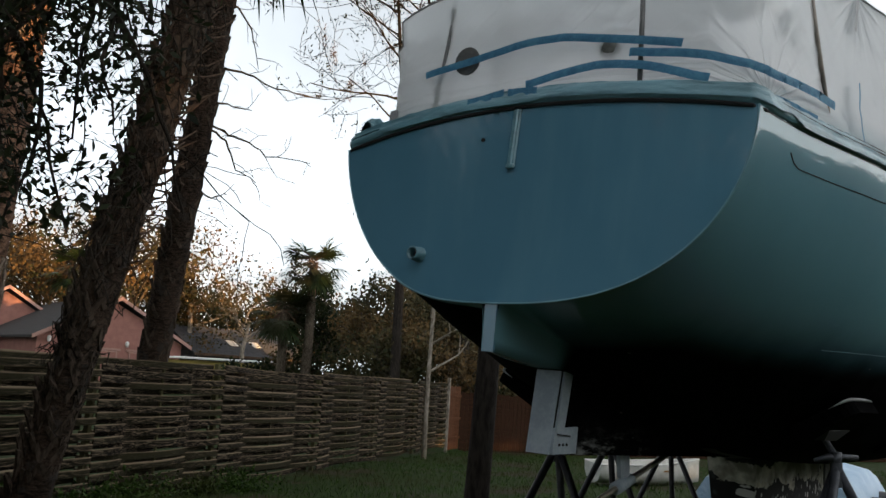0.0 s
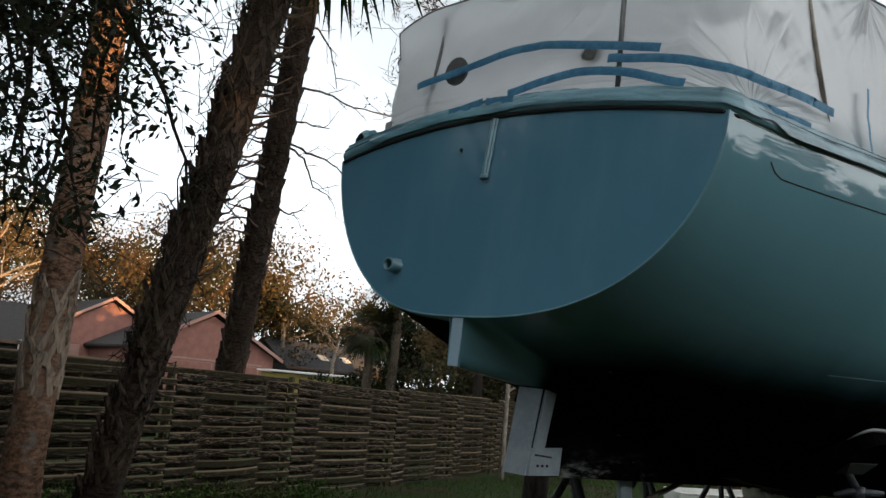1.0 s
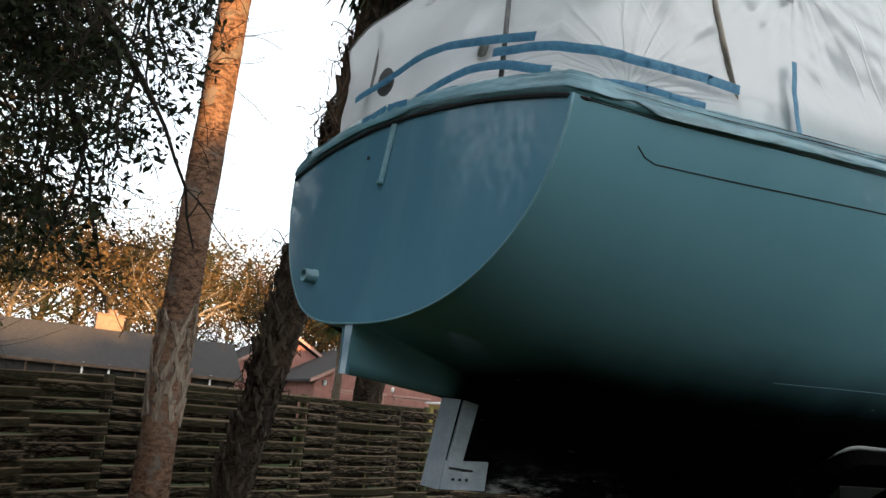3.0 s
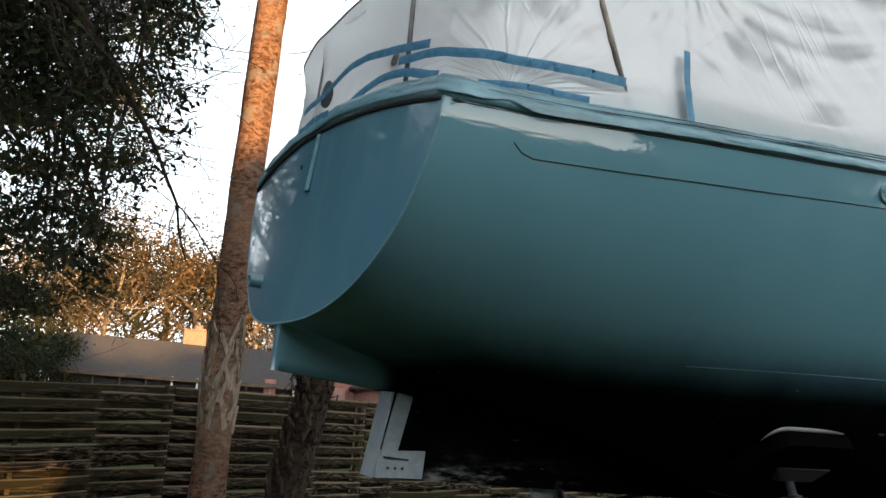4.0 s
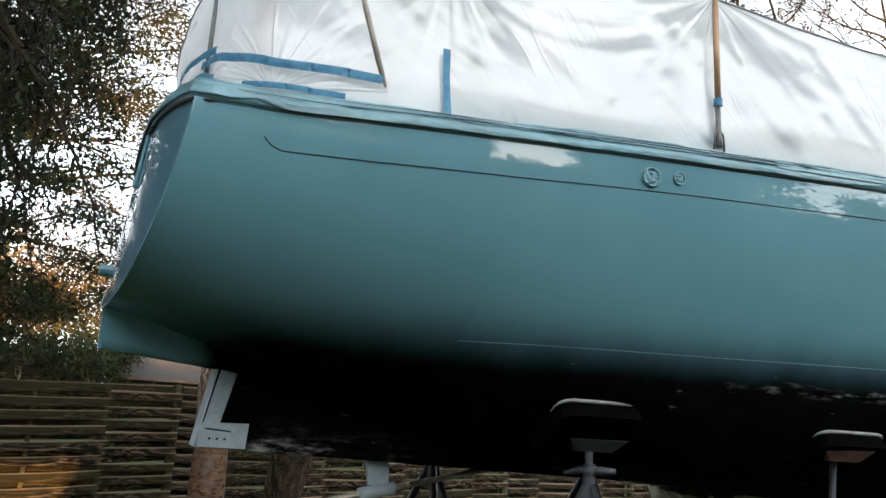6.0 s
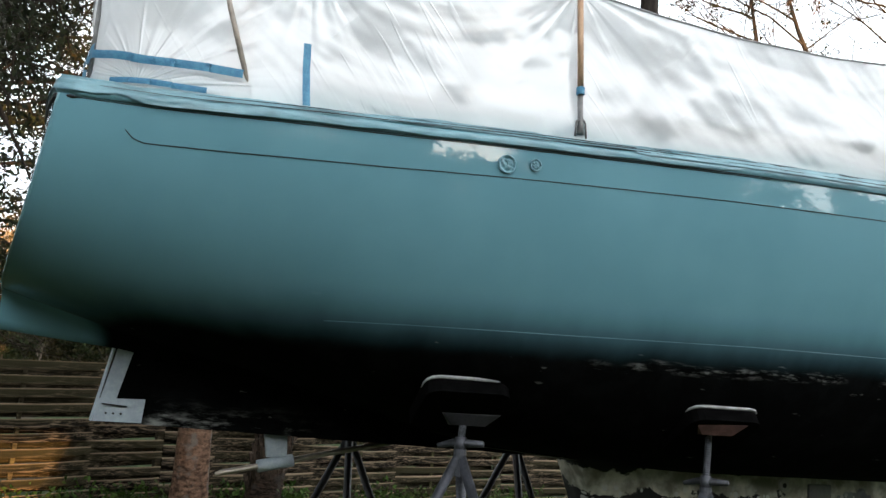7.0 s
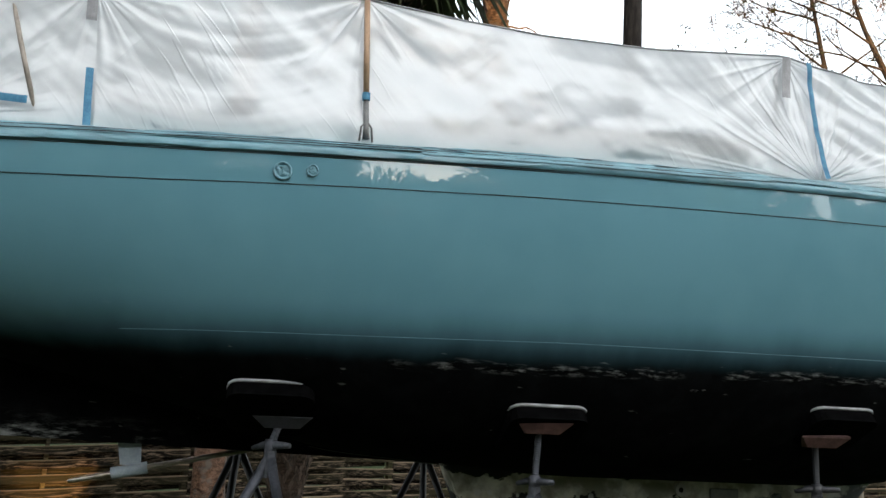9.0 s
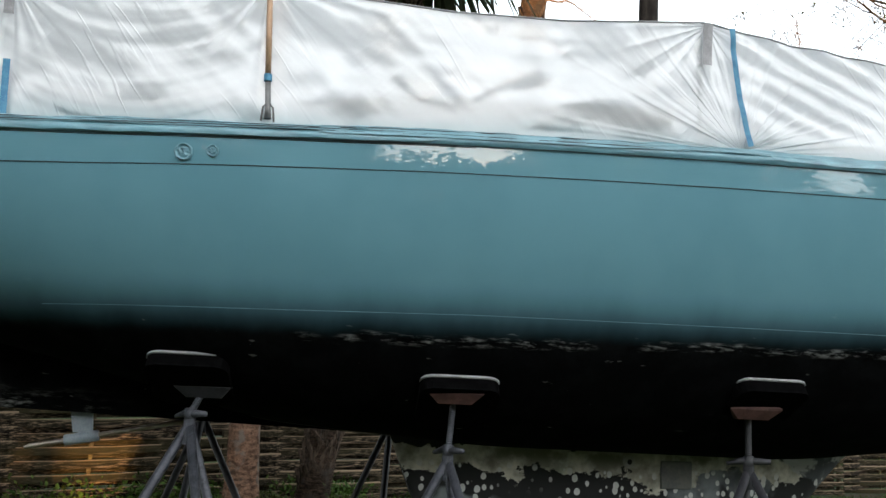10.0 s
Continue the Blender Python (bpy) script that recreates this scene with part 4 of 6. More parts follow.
TOP = [(0.2, 1.05), (0.75, 1.10), (1.2, 1.13), (1.633, 1.168), (1.95, 1.148), (2.3, 1.140), (2.72, 1.158), (3.285, 1.222), (3.38, 1.205), (3.65, 1.18), (4.1, 1.155), (5, 1.15), (6.5, 1.2), (8, 1.2)]


def film_plan():
    """(s, b, top) round the boat, from the bow along starboard, over the stern and back."""
    side = [(s, beam(s) - 0.045, lerp(s, TOP)) for s in [7.6 - 7.15 * i / 150 for i in range(150)]]
    side += [(0.40, 0.715, 1.06), (0.34, 0.692, 1.055), (0.28, 0.665, 1.05), (0.235, 0.63, 1.05), (0.205, 0.585, 1.05)]
    aft = [(0.15 + 0.09 * b * b, b, 1.075 - 0.9 * max(0.0, -b - 0.36) ** 2) for b in [0.54 - 1.12 * i / 44 for i in range(45)]]
    return side + aft + [(s, -b, t - 0.10 * (1 - ease(s, 0.3, 1.4))) for s, b, t in reversed(side)]


PLAN = film_plan()


def film_low(s, b):
    return (stern_top(b) + 0.045) if s < 0.205 and abs(b) < 0.58 else sheer(s) + 0.05


def film_fold(i, h, s):
    """Outward push of the sheet: long slanting folds and small creases."""
    x = i * 0.05
    f = 0.014 * soft_noise(x * 1.1 + h * 1.6, h * 1.2, 0.0) + 0.012 * soft_noise(x * 2.2 - h * 3.0, h * 0.8, 5.0)
    f += 0.010 * (0.5 - abs(soft_noise(x * 5 + h * 6.0, h * 1.4, 9.0))) + 0.006 * (0.4 - abs(soft_noise(x * 11 - h * 9, h * 2.0, 3.0)))
    fan = 0.010 * math.sin(34 * (h + (s - 3.35) * 0.8)) * math.exp(-((s - 3.75) / 0.3) ** 2) * ease(h, 0.1, 0.5)
    belly_in = -0.020 * math.sin(math.pi * min(h, 1.0))
    return f * (0.25 + 0.75 * math.sin(math.pi * min(max(h, 0.06), 0.97))) + belly_in + fan


def film_point(i, h, off=0.0):
    s, b, top = PLAN[i]
    a, c = PLAN[max(i - 1, 0)], PLAN[min(i + 1, len(PLAN) - 1)]
    t = Vector((c[0] - a[0], c[1] - a[1], 0)).normalized()
    out = Vector((t.y, -t.x, 0))
    if out.dot(Vector((s - 2.5, b, 0))) < 0:
        out = -out
    low = film_low(s, b)
    p = Vector((s, b, low + (top - low) * h)) + out * (film_fold(i, h, s) + off)
    return Vector((p.x, -p.y, p.z))


sheet = Geo()
sheet.grid([[film_point(i, h / 26) for h in range(27)] for i in range(len(PLAN))])
sheet.ob("side_sheet", M_FILM, film, smooth=True, fix=False)
roof_g = Geo()
half = len(PLAN) // 2
roof_rows = []
for i in range(half + 1):
    p, q = film_point(i, 1.0), film_point(len(PLAN) - 1 - i, 1.0)
    roof_rows.append([p.lerp(q, k / 16) + Vector((0, 0, -0.05 * math.sin(math.pi * k / 16) + 0.012 * soft_noise(i * 0.2, k * 0.6, 4) * math.sin(math.pi * k / 16))) for k in range(17)])
roof_g.grid(roof_rows)
roof_g.ob("top_sheet", M_FILM, film, smooth=True, fix=False)
hem = Geo()
hem.tube([film_point(i, 1.0, 0.002) for i in range(30, len(PLAN) - 30)], 0.0035, 6)
hem.ob("edge_cord", M_DUCT, film, "thin cord along the top edge")


# low boards along the side deck, close behind the sheet
for s0, s1, tall in ((0.80, 1.62, [(0.8, 0.145), (1.62, 0.105)]), (1.70, 3.24, [(1.7, 0.13), (2.2, 0.175), (3.24, 0.19)]), (3.34, 5.4, [(3.34, 0.10), (5.4, 0.10)])):
    g = Geo()
    rws = []
    for i in [q for q in range(150) if s0 < PLAN[q][0] < s1]:
        s, b, top = PLAN[i]
        low, up = film_low(s, b) - 0.05, film_low(s, b) + lerp(s, tall) + 0.012 * soft_noise(s * 2.2, 4.0, 1.0)
        rws.append([(s, -(b - 0.110), low), (s, -(b - 0.110), up - 0.012), (s, -(b - 0.116), up), (s, -(b - 0.134), up), (s, -(b - 0.138), low)])
    g.grid(rws)
    g.ob("coaming_board", M_COAMING, boat, "grey board along the side deck behind the sheet", smooth=True)


def nearest(s, b):
    return min(range(len(PLAN)), key=lambda i: (PLAN[i][0] - s) ** 2 + (PLAN[i][1] - b) ** 2)


def ribbon(pts, width, mat, name, label, off=0.012, vertical=False):
    """A strip stuck on the sheet through (s, b, z) marks."""
    g, fine = Geo(), []
    for a, c in zip(pts, pts[1:]):
        fine += [tuple(a[k] + (c[k] - a[k]) * t / 14 for k in range(3)) for t in range(14)]
    fine.append(pts[-1])
    mid = []
    for s, b, z in fine:
        i = nearest(s, b)
        low = film_low(*PLAN[i][:2])
        h = (z - low) / (PLAN[i][2] - low)
        p = film_point(i, min(max(h, 0), 1), off)
        if vertical:
            p = Vector((s, p.y, z))
        mid.append(p)
    mid = [sum((mid[min(max(k + d, 0), len(mid) - 1)] for d in (-2, -1, 0, 1, 2)), Vector()) / 5 if 0 < k < len(mid) - 1 else mid[k] for k in range(len(mid))]
    rws = []
    for k, p in enumerate(mid):
        t = (mid[min(k + 1, len(mid) - 1)] - mid[max(k - 1, 0)]).normalized()
        radial = Vector((0, -1, 0)) if vertical else Vector((p.x - 2.2, p.y, 0)).normalized()
        w = t.cross(radial).normalized() * width / 2
        rws.append([p - w, p - w * 0.3 + radial * 0.0015, p + w * 0.3 + radial * 0.001, p + w])
    g.grid(rws)
    return g.ob(name, mat, film, label, smooth=True)


disc = Geo()
dc = film_point(nearest(0.155, -0.272), 0.44, 0.003)
disc.tube([dc + Vector((-0.004, 0, 0)), dc + Vector((0.004, 0, 0))], 0.048, 28)
disc.ob("round_vent", simple("grey_vent", (0.085, 0.085, 0.085), (0.12, 0.12, 0.12), 12, 0.6), film, "dark grey round vent")
blob = Geo()
bc = film_point(nearest(0.155, 0.235), 0.36, -0.004)
blob.tube([bc + Vector((0.01, 0, 0)), bc + Vector((-0.004, 0, 0)), bc + Vector((-0.010, 0, 0))], [0.034, 0.03, 0.012], 14)
blob.ob("winch_bulge", simple("bulge_grey", (0.16, 0.16, 0.14), (0.26, 0.26, 0.24), 14, 0.6), film, "grey winch pressing on the sheet", smooth=True)
ribbon([(0.166, -0.433, 0.795), (0.155, -0.234, 0.822), (0.15, -0.03, 0.845), (0.15, 0.1, 0.846), (0.169, 0.476, 0.775)], 0.026, M_TAPE, "masking_tape", "strip of blue masking tape", 0.022)
ribbon([(0.15, -0.01, 0.703), (0.152, 0.1, 0.722), (0.153, 0.218, 0.738), (0.16, 0.348, 0.721), (0.174, 0.535, 0.655)], 0.026, M_TAPE, "masking_tape", "strip of blue masking tape", 0.022)
ribbon([(0.157, 0.317, 0.765), (0.175, 0.45, 0.745), (0.205, 0.585, 0.715), (0.31, 0.68, 0.693), (0.45, 0.74, 0.690), (0.585, 0.78, 0.684)], 0.026, M_TAPE, "masking_tape", "strip of blue masking tape", 0.022)
ribbon([(0.25, 0.645, 0.626), (0.342, 0.69, 0.627), (0.468, 0.745, 0.618)], 0.018, M_TAPE, "masking_tape", "faint low strip of blue tape", 0.014)
ribbon([(0.765, 0.82, 0.812), (0.770, 0.82, 0.72), (0.779, 0.82, 0.612)], 0.024, M_TAPE, "masking_tape", "short upright strip of blue tape", 0.016, True)
ribbon([(3.38, 1.14, 1.205), (3.398, 1.14, 1.08), (3.43, 1.14, 0.90), (3.468, 1.14, 0.745)], 0.024, M_TAPE, "masking_tape", "long upright strip of blue tape", 0.016, True)
ribbon([(0.743, 0.82, 1.085), (0.747, 0.82, 0.98)], 0.034, M_DUCT, "duct_tape", "patch of grey duct tape", 0.014, True)
ribbon([(3.283, 1.13, 1.215), (3.287, 1.13, 1.05)], 0.040, M_DUCT, "duct_tape", "patch of grey duct tape", 0.016, True)


corner_patch = Geo()
corner_patch.box(pose(0.185, 0.585, 0.675, 6, 0, -22), (0.008, 0.050, 0.052), 0.003)
corner_patch.ob("duct_tape", M_DUCT, film, "small square of grey duct tape")
for y, z, w, tip in ((0.11, 0.646, 0.13, 8), (-0.02, 0.650, 0.10, -3)):
    scrap = Geo()
    x = stern_s(y, stern_top(y)) - 0.006
    scrap.grid([[(x - 0.004 + 0.006 * soft_noise(q * 0.9, j, y * 9), y + w * (q / 6 - 0.5), z - 0.024 + 0.016 * j + math.tan(radians(-tip)) * w * (q / 6 - 0.5) + 0.003 * soft_noise(q, j * 2, 5)) for j in range(3)] for q in range(7)])
    scrap.ob("masking_tape", M_TAPE, film, "torn scrap of blue tape over the rail", smooth=True)


# ---- jack stands ----
def jack_stand(pad_c, tilt, nut, screw_top, mat, label, group, plate, turn=0.0, handle=20.0, square=2.0):
    """pad_c: middle of the pad's outer top edge; tilt: the hull's slope; nut: top of the tripod."""
    e = thing("jack_stand", Matrix.Translation((nut[0], nut[1], ground_z(nut[0], nut[1]))), label, "jack stand", group)
    inv = e.matrix_world.inverted()
    m = Matrix.Translation(pad_c) @ pose(0, 0, 0, 0, 0, square)
    side = 1 if tilt > 0 else -1
    slope = pose(0, 0, 0, -tilt, 0, 0)
    front = [(-0.150, 0.080), (-0.150, 0.045), (-0.143, 0.022), (-0.128, 0.007), (-0.105, 0.0), (0.105, 0.0), (0.128, 0.007), (0.143, 0.022), (0.150, 0.045), (0.150, 0.080)]
    pad = Geo()
    pad.prism([(x, side * y) for x, y in front + [(0.150, 0.24), (0.10, 0.285), (-0.10, 0.285), (-0.150, 0.24)]], "z", -0.035, 0.022, inv @ m @ slope)
    pad_ob = pad.ob("pad", M_PAD, e, "black carpeted pad with rounded corners")
    # pale tube painted in for the light along the pad's upper edge
    rim = Geo()
    rim.tube([inv @ m @ slope @ Vector((x, side * y - side * 0.001, 0.018)) for x, y in front], [0.001, 0.003, 0.005, 0.006, 0.0065, 0.0065, 0.006, 0.005, 0.003, 0.001], 8)
    rim.ob("pad_rim", M_PADEDGE, pad_ob, "pale line for light caught on the pad's edge", smooth=True)
    mt = Geo()
    mc = Vector(screw_top) - Vector((0, 0, 0.035))
    top, bot = 0.105, 0.062
    mt.grid([[inv @ (mc + Vector((sx * w, sy * w * 0.8, h))) for sx, sy in ((-1, -1), (1, -1), (1, 1), (-1, 1))] for w, h in ((bot, -0.034), (top, 0.006), (top, 0.014), (bot * 0.6, 0.06))], True)
    mt.f.append((0, 1, 2, 3))
    mt.ob("bracket", plate, e, "flared steel bracket under the pad")
    screw = Geo()
    a, b = Vector(screw_top) + Vector((0, 0, -0.02)), Vector(nut)
    pts, rad = [], []
    d = (b - a) * 1.12
    for k in range(61):
        pts.append(inv @ (a + d * k / 60))
        rad.append(0.0135 if k % 2 else 0.0115)
    screw.tube(pts, rad, 10)
    screw.ob("screw", M_STEEL if mat is not M_BLACKPIPE else mat, e, "threaded screw")
    nut_g = Geo()
    h = radians(handle)
    nd = Vector((math.cos(h), math.sin(h), 0.03))
    c = Vector(nut)
    nut_g.tube([inv @ (c - nd * 0.085 + Vector((0, 0, -0.012))), inv @ (c - nd * 0.03), inv @ (c + nd * 0.03), inv @ (c + nd * 0.085)], [0.008, 0.014, 0.014, 0.010], 10)
    nut_g.tube([inv @ (c + Vector((0, 0, 0.02))), inv @ (c - Vector((0, 0, 0.03)))], 0.021, 12)
    nut_g.ob("wing_nut", mat, e, "wing nut handle", smooth=True)
    neck = Geo()
    neck.tube([inv @ (c - Vector((0, 0, 0.02))), inv @ (c - Vector((0, 0, 0.11)))], 0.022, 12)
    neck.ob("neck", mat, e)
    gz = ground_z(nut[0], nut[1])
    for k in range(3):
        a = radians(turn + 195 + 120 * k)
        f = Vector((nut[0] + 0.70 * math.cos(a), nut[1] + 0.70 * math.sin(a), gz + 0.01))
        lg = Geo()
        lg.tube([inv @ (c - Vector((0, 0, 0.035))), inv @ f], 0.0175, 10)
        leg = lg.ob("leg", mat, e, smooth=True)
        ft = Geo()
        ft.box(inv @ Matrix.Translation(f), (0.10, 0.10, 0.012), 0.003)
        ft.ob("foot_plate", mat, leg)
    for k in range(3):
        a, b2 = radians(turn + 195 + 120 * k), radians(turn + 195 + 120 * (k + 1))
        z = gz + 0.30
        r = 0.70 * (nut[2] - z) / (nut[2] - gz)
        br = Geo()
        br.tube([inv @ Vector((nut[0] + r * math.cos(a), nut[1] + r * math.sin(a), z)), inv @ Vector((nut[0] + r * math.cos(b2), nut[1] + r * math.sin(b2), z))], 0.011, 8)
        br.ob("brace", mat, e, smooth=True)
    return e


def local(s, b, z):
    return BOAT @ Vector((s, -b, z))


jack_stand(local(1.462, breadth(1.462, -0.180) + 0.035, -0.180), 30, (1.312, 0.390, 1.428), (1.345, 0.47, 1.555), M_STEEL, "grey steel jack stand with a dark pad under the hull", "jack stands under the hull", M_BLACKPIPE, -12, -40, 1.0)
jack_stand(local(2.452, breadth(2.452, -0.205) + 0.035, -0.205), 30, (2.271, 0.400, 1.335), (2.285, 0.40, 1.575), M_STEEL, "grey steel jack stand with a rust-red bracket", "jack stands under the hull", M_RUST, -5, -55, 3.0)
jack_stand(local(3.690, breadth(3.690, -0.145) + 0.035, -0.145), 30, (3.50, 0.56, 1.33), (3.50, 0.56, 1.565), M_BLACKPIPE, "dark jack stand with a tall red screw", "jack stands under the hull", M_RUST, 6, -25, 7.0)
for s, b in ((1.462, 0.62), (2.452, 0.80), (3.69, 0.90)):
    outer, top = local(s, -breadth(s, -0.17) - 0.012, -0.17), local(s, -(b - 0.12), -0.30)
    foot_c = local(s + 0.03, -(b - 0.10), -0.44)
    jack_stand(outer, -28, tuple(foot_c), tuple(top), M_BLACKPIPE, "black pipe jack stand on the far side of the hull", "jack stands under the hull", M_BLACKPIPE, 70, 30)


# ---- plants ----
def leaf_mesh(name, centers, size, mat, seed, slim=0.42, droop=0.0):
    """Many small pointed leaves, each a folded four-point blade."""
    rng = np.random.default_rng(seed)
    c = np.asarray(centers, float)
    n = len(c)
    d = rng.normal(size=(n, 3))
    d[:, 2] -= droop
    d /= np.linalg.norm(d, axis=1)[:, None]
    r = rng.normal(size=(n, 3))
    w = np.cross(d, r)
    w /= np.linalg.norm(w, axis=1)[:, None] + 1e-9
    ln = size * rng.uniform(0.6, 1.35, n)[:, None]
    up = np.cross(w, d)
    v = np.stack([c, c + d * ln * 0.5 + w * ln * slim * 0.5 + up * ln * 0.06, c + d * ln, c + d * ln * 0.5 - w * ln * slim * 0.5 + up * ln * 0.06], 1).reshape(-1, 3)
    me = bpy.data.meshes.new(name)
    me.vertices.add(4 * n)
    me.vertices.foreach_set("co", v.ravel())
    me.loops.add(4 * n)
    me.loops.foreach_set("vertex_index", np.arange(4 * n))
    me.polygons.add(n)
    me.polygons.foreach_set("loop_start", np.arange(n) * 4)
    me.update(calc_edges=True)
    me.validate()
    me.materials.append(mat)
    return me


def leaves(name, centers, size, mat, parent, seed, slim=0.42, label="", droop=0.0):
    o = new(name, leaf_mesh(name, centers, size, mat, seed, slim, droop))
    if parent is not None:
        o.parent = parent
    return tagged(o, label)


def grow(geo, p, d, length, rad, level, rng, tips, bend=0.25, fork=3, lift=0.15, least=0.004):
    """A branch that wanders, tapers and forks; gathers its twig points in tips."""
    pts, rads = [Vector(p)], [rad]
    q, d = Vector(p), Vector(d).normalized()
    n = 5
    for k in range(n):
        d = (d + Vector((rng.uniform(-bend, bend), rng.uniform(-bend, bend), rng.uniform(-bend, bend) + lift * 0.3))).normalized()
        q = q + d * length / n
        pts.append(q.copy())
        rads.append(max(rad * (1 - 0.55 * (k + 1) / n), least))
    geo.tube(pts, rads, 6 if level > 1 else 4, cap=False)
    if level <= 1:
        tips.extend(pts[1:])
    if level > 0:
        for k in range(fork):
            i = rng.randint(2, n)
            side = Vector((rng.uniform(-1, 1), rng.uniform(-1, 1), rng.uniform(-0.4, 0.8))).normalized()
            grow(geo, pts[i], d * 0.5 + side * 0.75, length * rng.uniform(0.5, 0.75), rads[i] * 0.65, level - 1, rng, tips, bend, fork, lift, least)


def palm_trunk(pts, r0, r1, boots, parent, mat, boot_mat, seed, spikes=0.0):
    """A ringed trunk along pts; boots: heights between which old leaf bases criss-cross it."""
    rng = random.Random(seed)
    g, rad, fine = Geo(), [], []
    for a, b in zip(pts, pts[1:]):
        a, b = Vector(a), Vector(b)
        m = max(2, int((b - a).length / 0.045))
        fine += [a.lerp(b, k / m) for k in range(m)]
    fine = [sum((fine[min(max(k + d, 0), len(fine) - 1)] for d in range(-9, 10, 3)), Vector()) / 7 for k in range(len(fine))]
    rings = []
    for k, p in enumerate(fine):
        u = k / (len(fine) - 1)
        base = r0 + (r1 - r0) * u + 0.10 * math.exp(-max(p.z + 0.1, 0) * 3.0)
        ring = []
        for j in range(18):
            a = 2 * math.pi * j / 18
            w = 1 + 0.05 * soft_noise(math.cos(a) * 1.5 + seed, math.sin(a) * 1.5, p.z * 2.2) + 0.035 * ((k * 0.5) % 1) + 0.03 * soft_noise(j * 1.1, p.z * 9, seed)
            ring.append(p + Vector((math.cos(a), math.sin(a), 0)) * base * w)
        rings.append(ring)
    g.grid(rings, True)
    g.ob("trunk", mat, parent, "ringed palm trunk", smooth=True, fix=False)
    if boots:
        lo, hi, count, long = boots
        for k in range(count):
            bt = Geo()
            z = lo + (hi - lo) * (k + rng.random()) / count
            i = min(range(len(fine)), key=lambda q: abs(fine[q].z - z))
            r = r0 + (r1 - r0) * i / (len(fine) - 1)
            a = k * 2.399 + rng.uniform(-0.25, 0.25)
            ln = rng.uniform(0.6, 1.25) * long
            stub = spikes * ln * rng.uniform(0.2, 1.3)
            for sg in (-1, 1):
                if rng.random() < 0.2:
                    continue
                foot_w, turn = rng.uniform(0.4, 0.62), rng.uniform(0.0, 0.12)
                legs = []
                for f in (0.0, 0.35, 0.7, 1.0):
                    b = a + sg * (foot_w * (1 - f) ** 1.2 + turn * f)
                    out, side = Vector((math.cos(b), math.sin(b), 0)), Vector((-math.sin(b), math.cos(b), 0))
                    wide, thick = 0.034 - 0.014 * f, 0.010 + 0.012 * f
                    p = fine[i] + Vector((0, 0, ln * f)) + out * (r * 1.0 + 0.006 + (0.012 + stub) * f * f)
                    tilt = side + Vector((0, 0, sg * 0.5))
                    legs.append([p - tilt * wide - out * 0.02, p - tilt * wide * 0.8 + out * thick, p + tilt * wide * 0.8 + out * thick, p + tilt * wide - out * 0.02])
                kk = len(bt.v)
                bt.grid(legs, True)
                bt.f.append(tuple(kk + 12 + q for q in range(4)))
            if bt.v:
                bt.ob("leaf_base", boot_mat, parent)
    return fine


def palm_crown(top, count, length, parent, seed, mat=None, hang=0.35):
    """Fan leaves on stalks, the lower ones hanging."""
    rng = random.Random(seed)
    g, st = Geo(), Geo()
    for k in range(count):
        a = k * 2.399 + rng.uniform(-0.3, 0.3)
        el = rng.uniform(-0.9, 1.1) - hang
        d = Vector((math.cos(a) * math.cos(el), math.sin(a) * math.cos(el), math.sin(el)))
        ln = length * rng.uniform(0.75, 1.1)
        c = top + d * ln * 0.55 + Vector((0, 0, -0.12 * ln))
        st.tube([top, top + d * ln * 0.3, c], [0.03, 0.022, 0.014], 5, cap=False)
        side = d.cross(Vector((0, 0, 1)))
        side = side.normalized() if side.length > 0.05 else Vector((1, 0, 0))
        upv = side.cross(d).normalized()
        for j in range(-9, 10):
            f = j / 9 * 1.75
            bd = (d * math.cos(f) + side * math.sin(f) + upv * rng.uniform(-0.12, 0.12)).normalized()
            bl = ln * 0.62 * (0.75 + 0.25 * math.cos(f)) * rng.uniform(0.85, 1.1)
            w = bd.cross(upv).normalized() * 0.024 * length
            tip = c + bd * bl + Vector((0, 0, -0.28 * bl * rng.uniform(0.5, 1.3)))
            mid = c + bd * bl * 0.55 + Vector((0, 0, -0.05 * bl))
            g.add([c - w * 0.3, mid - w, tip, mid + w, c + w * 0.3], [(0, 1, 3, 4), (1, 2, 3)])
    st.ob("stalk_cluster", M_TWIG, parent, "leaf stalks", fix=False)
    g.ob("crown", mat or M_FROND, parent, "fan-shaped palm leaves", fix=False)


# palms by the fence
palm_b = thing("palm_tree", Matrix(), "slender palm trunk with the last sun on its upper part", "palm tree", "palms by the fence")
palm_trunk([(0.37, 7.81, -0.1), (0.36, 7.70, 1.0), (0.35, 7.60, 2.0), (0.35, 7.52, 3.0), (0.36, 7.44, 4.0), (0.38, 7.30, 6.0), (0.42, 7.20, 8.0), (0.47, 7.13, 9.4)], 0.185, 0.165, (1.25, 2.25, 34, 0.34), palm_b, M_BARK, M_STRAP, 3)
palm_crown(Vector((0.47, 7.13, 9.5)), 26, 1.6, palm_b, 5)

palm_l = thing("palm_tree", Matrix(), "leaning shaggy palm covered in old leaf bases and vines", "palm tree", "palms by the fence")
L_PTS = [(1.16, 8.16, -0.1), (1.33, 7.97, 1.0), (1.47, 7.80, 2.0), (1.61, 7.63, 3.0), (1.74, 7.45, 4.0), (1.86, 7.27, 5.0), (1.97, 7.09, 6.0), (2.07, 6.90, 7.0), (2.17, 6.70, 8.2)]
fine_l = palm_trunk(L_PTS, 0.180, 0.20, (0.1, 7.7, 300, 0.27), palm_l, M_BARKDARK, M_BOOT, 7, 0.16)
palm_crown(Vector((2.18, 6.66, 8.35)), 46, 1.9, palm_l, 9, hang=0.5)
vine_rng = random.Random(21)
vines = Geo()
spikes = Geo()
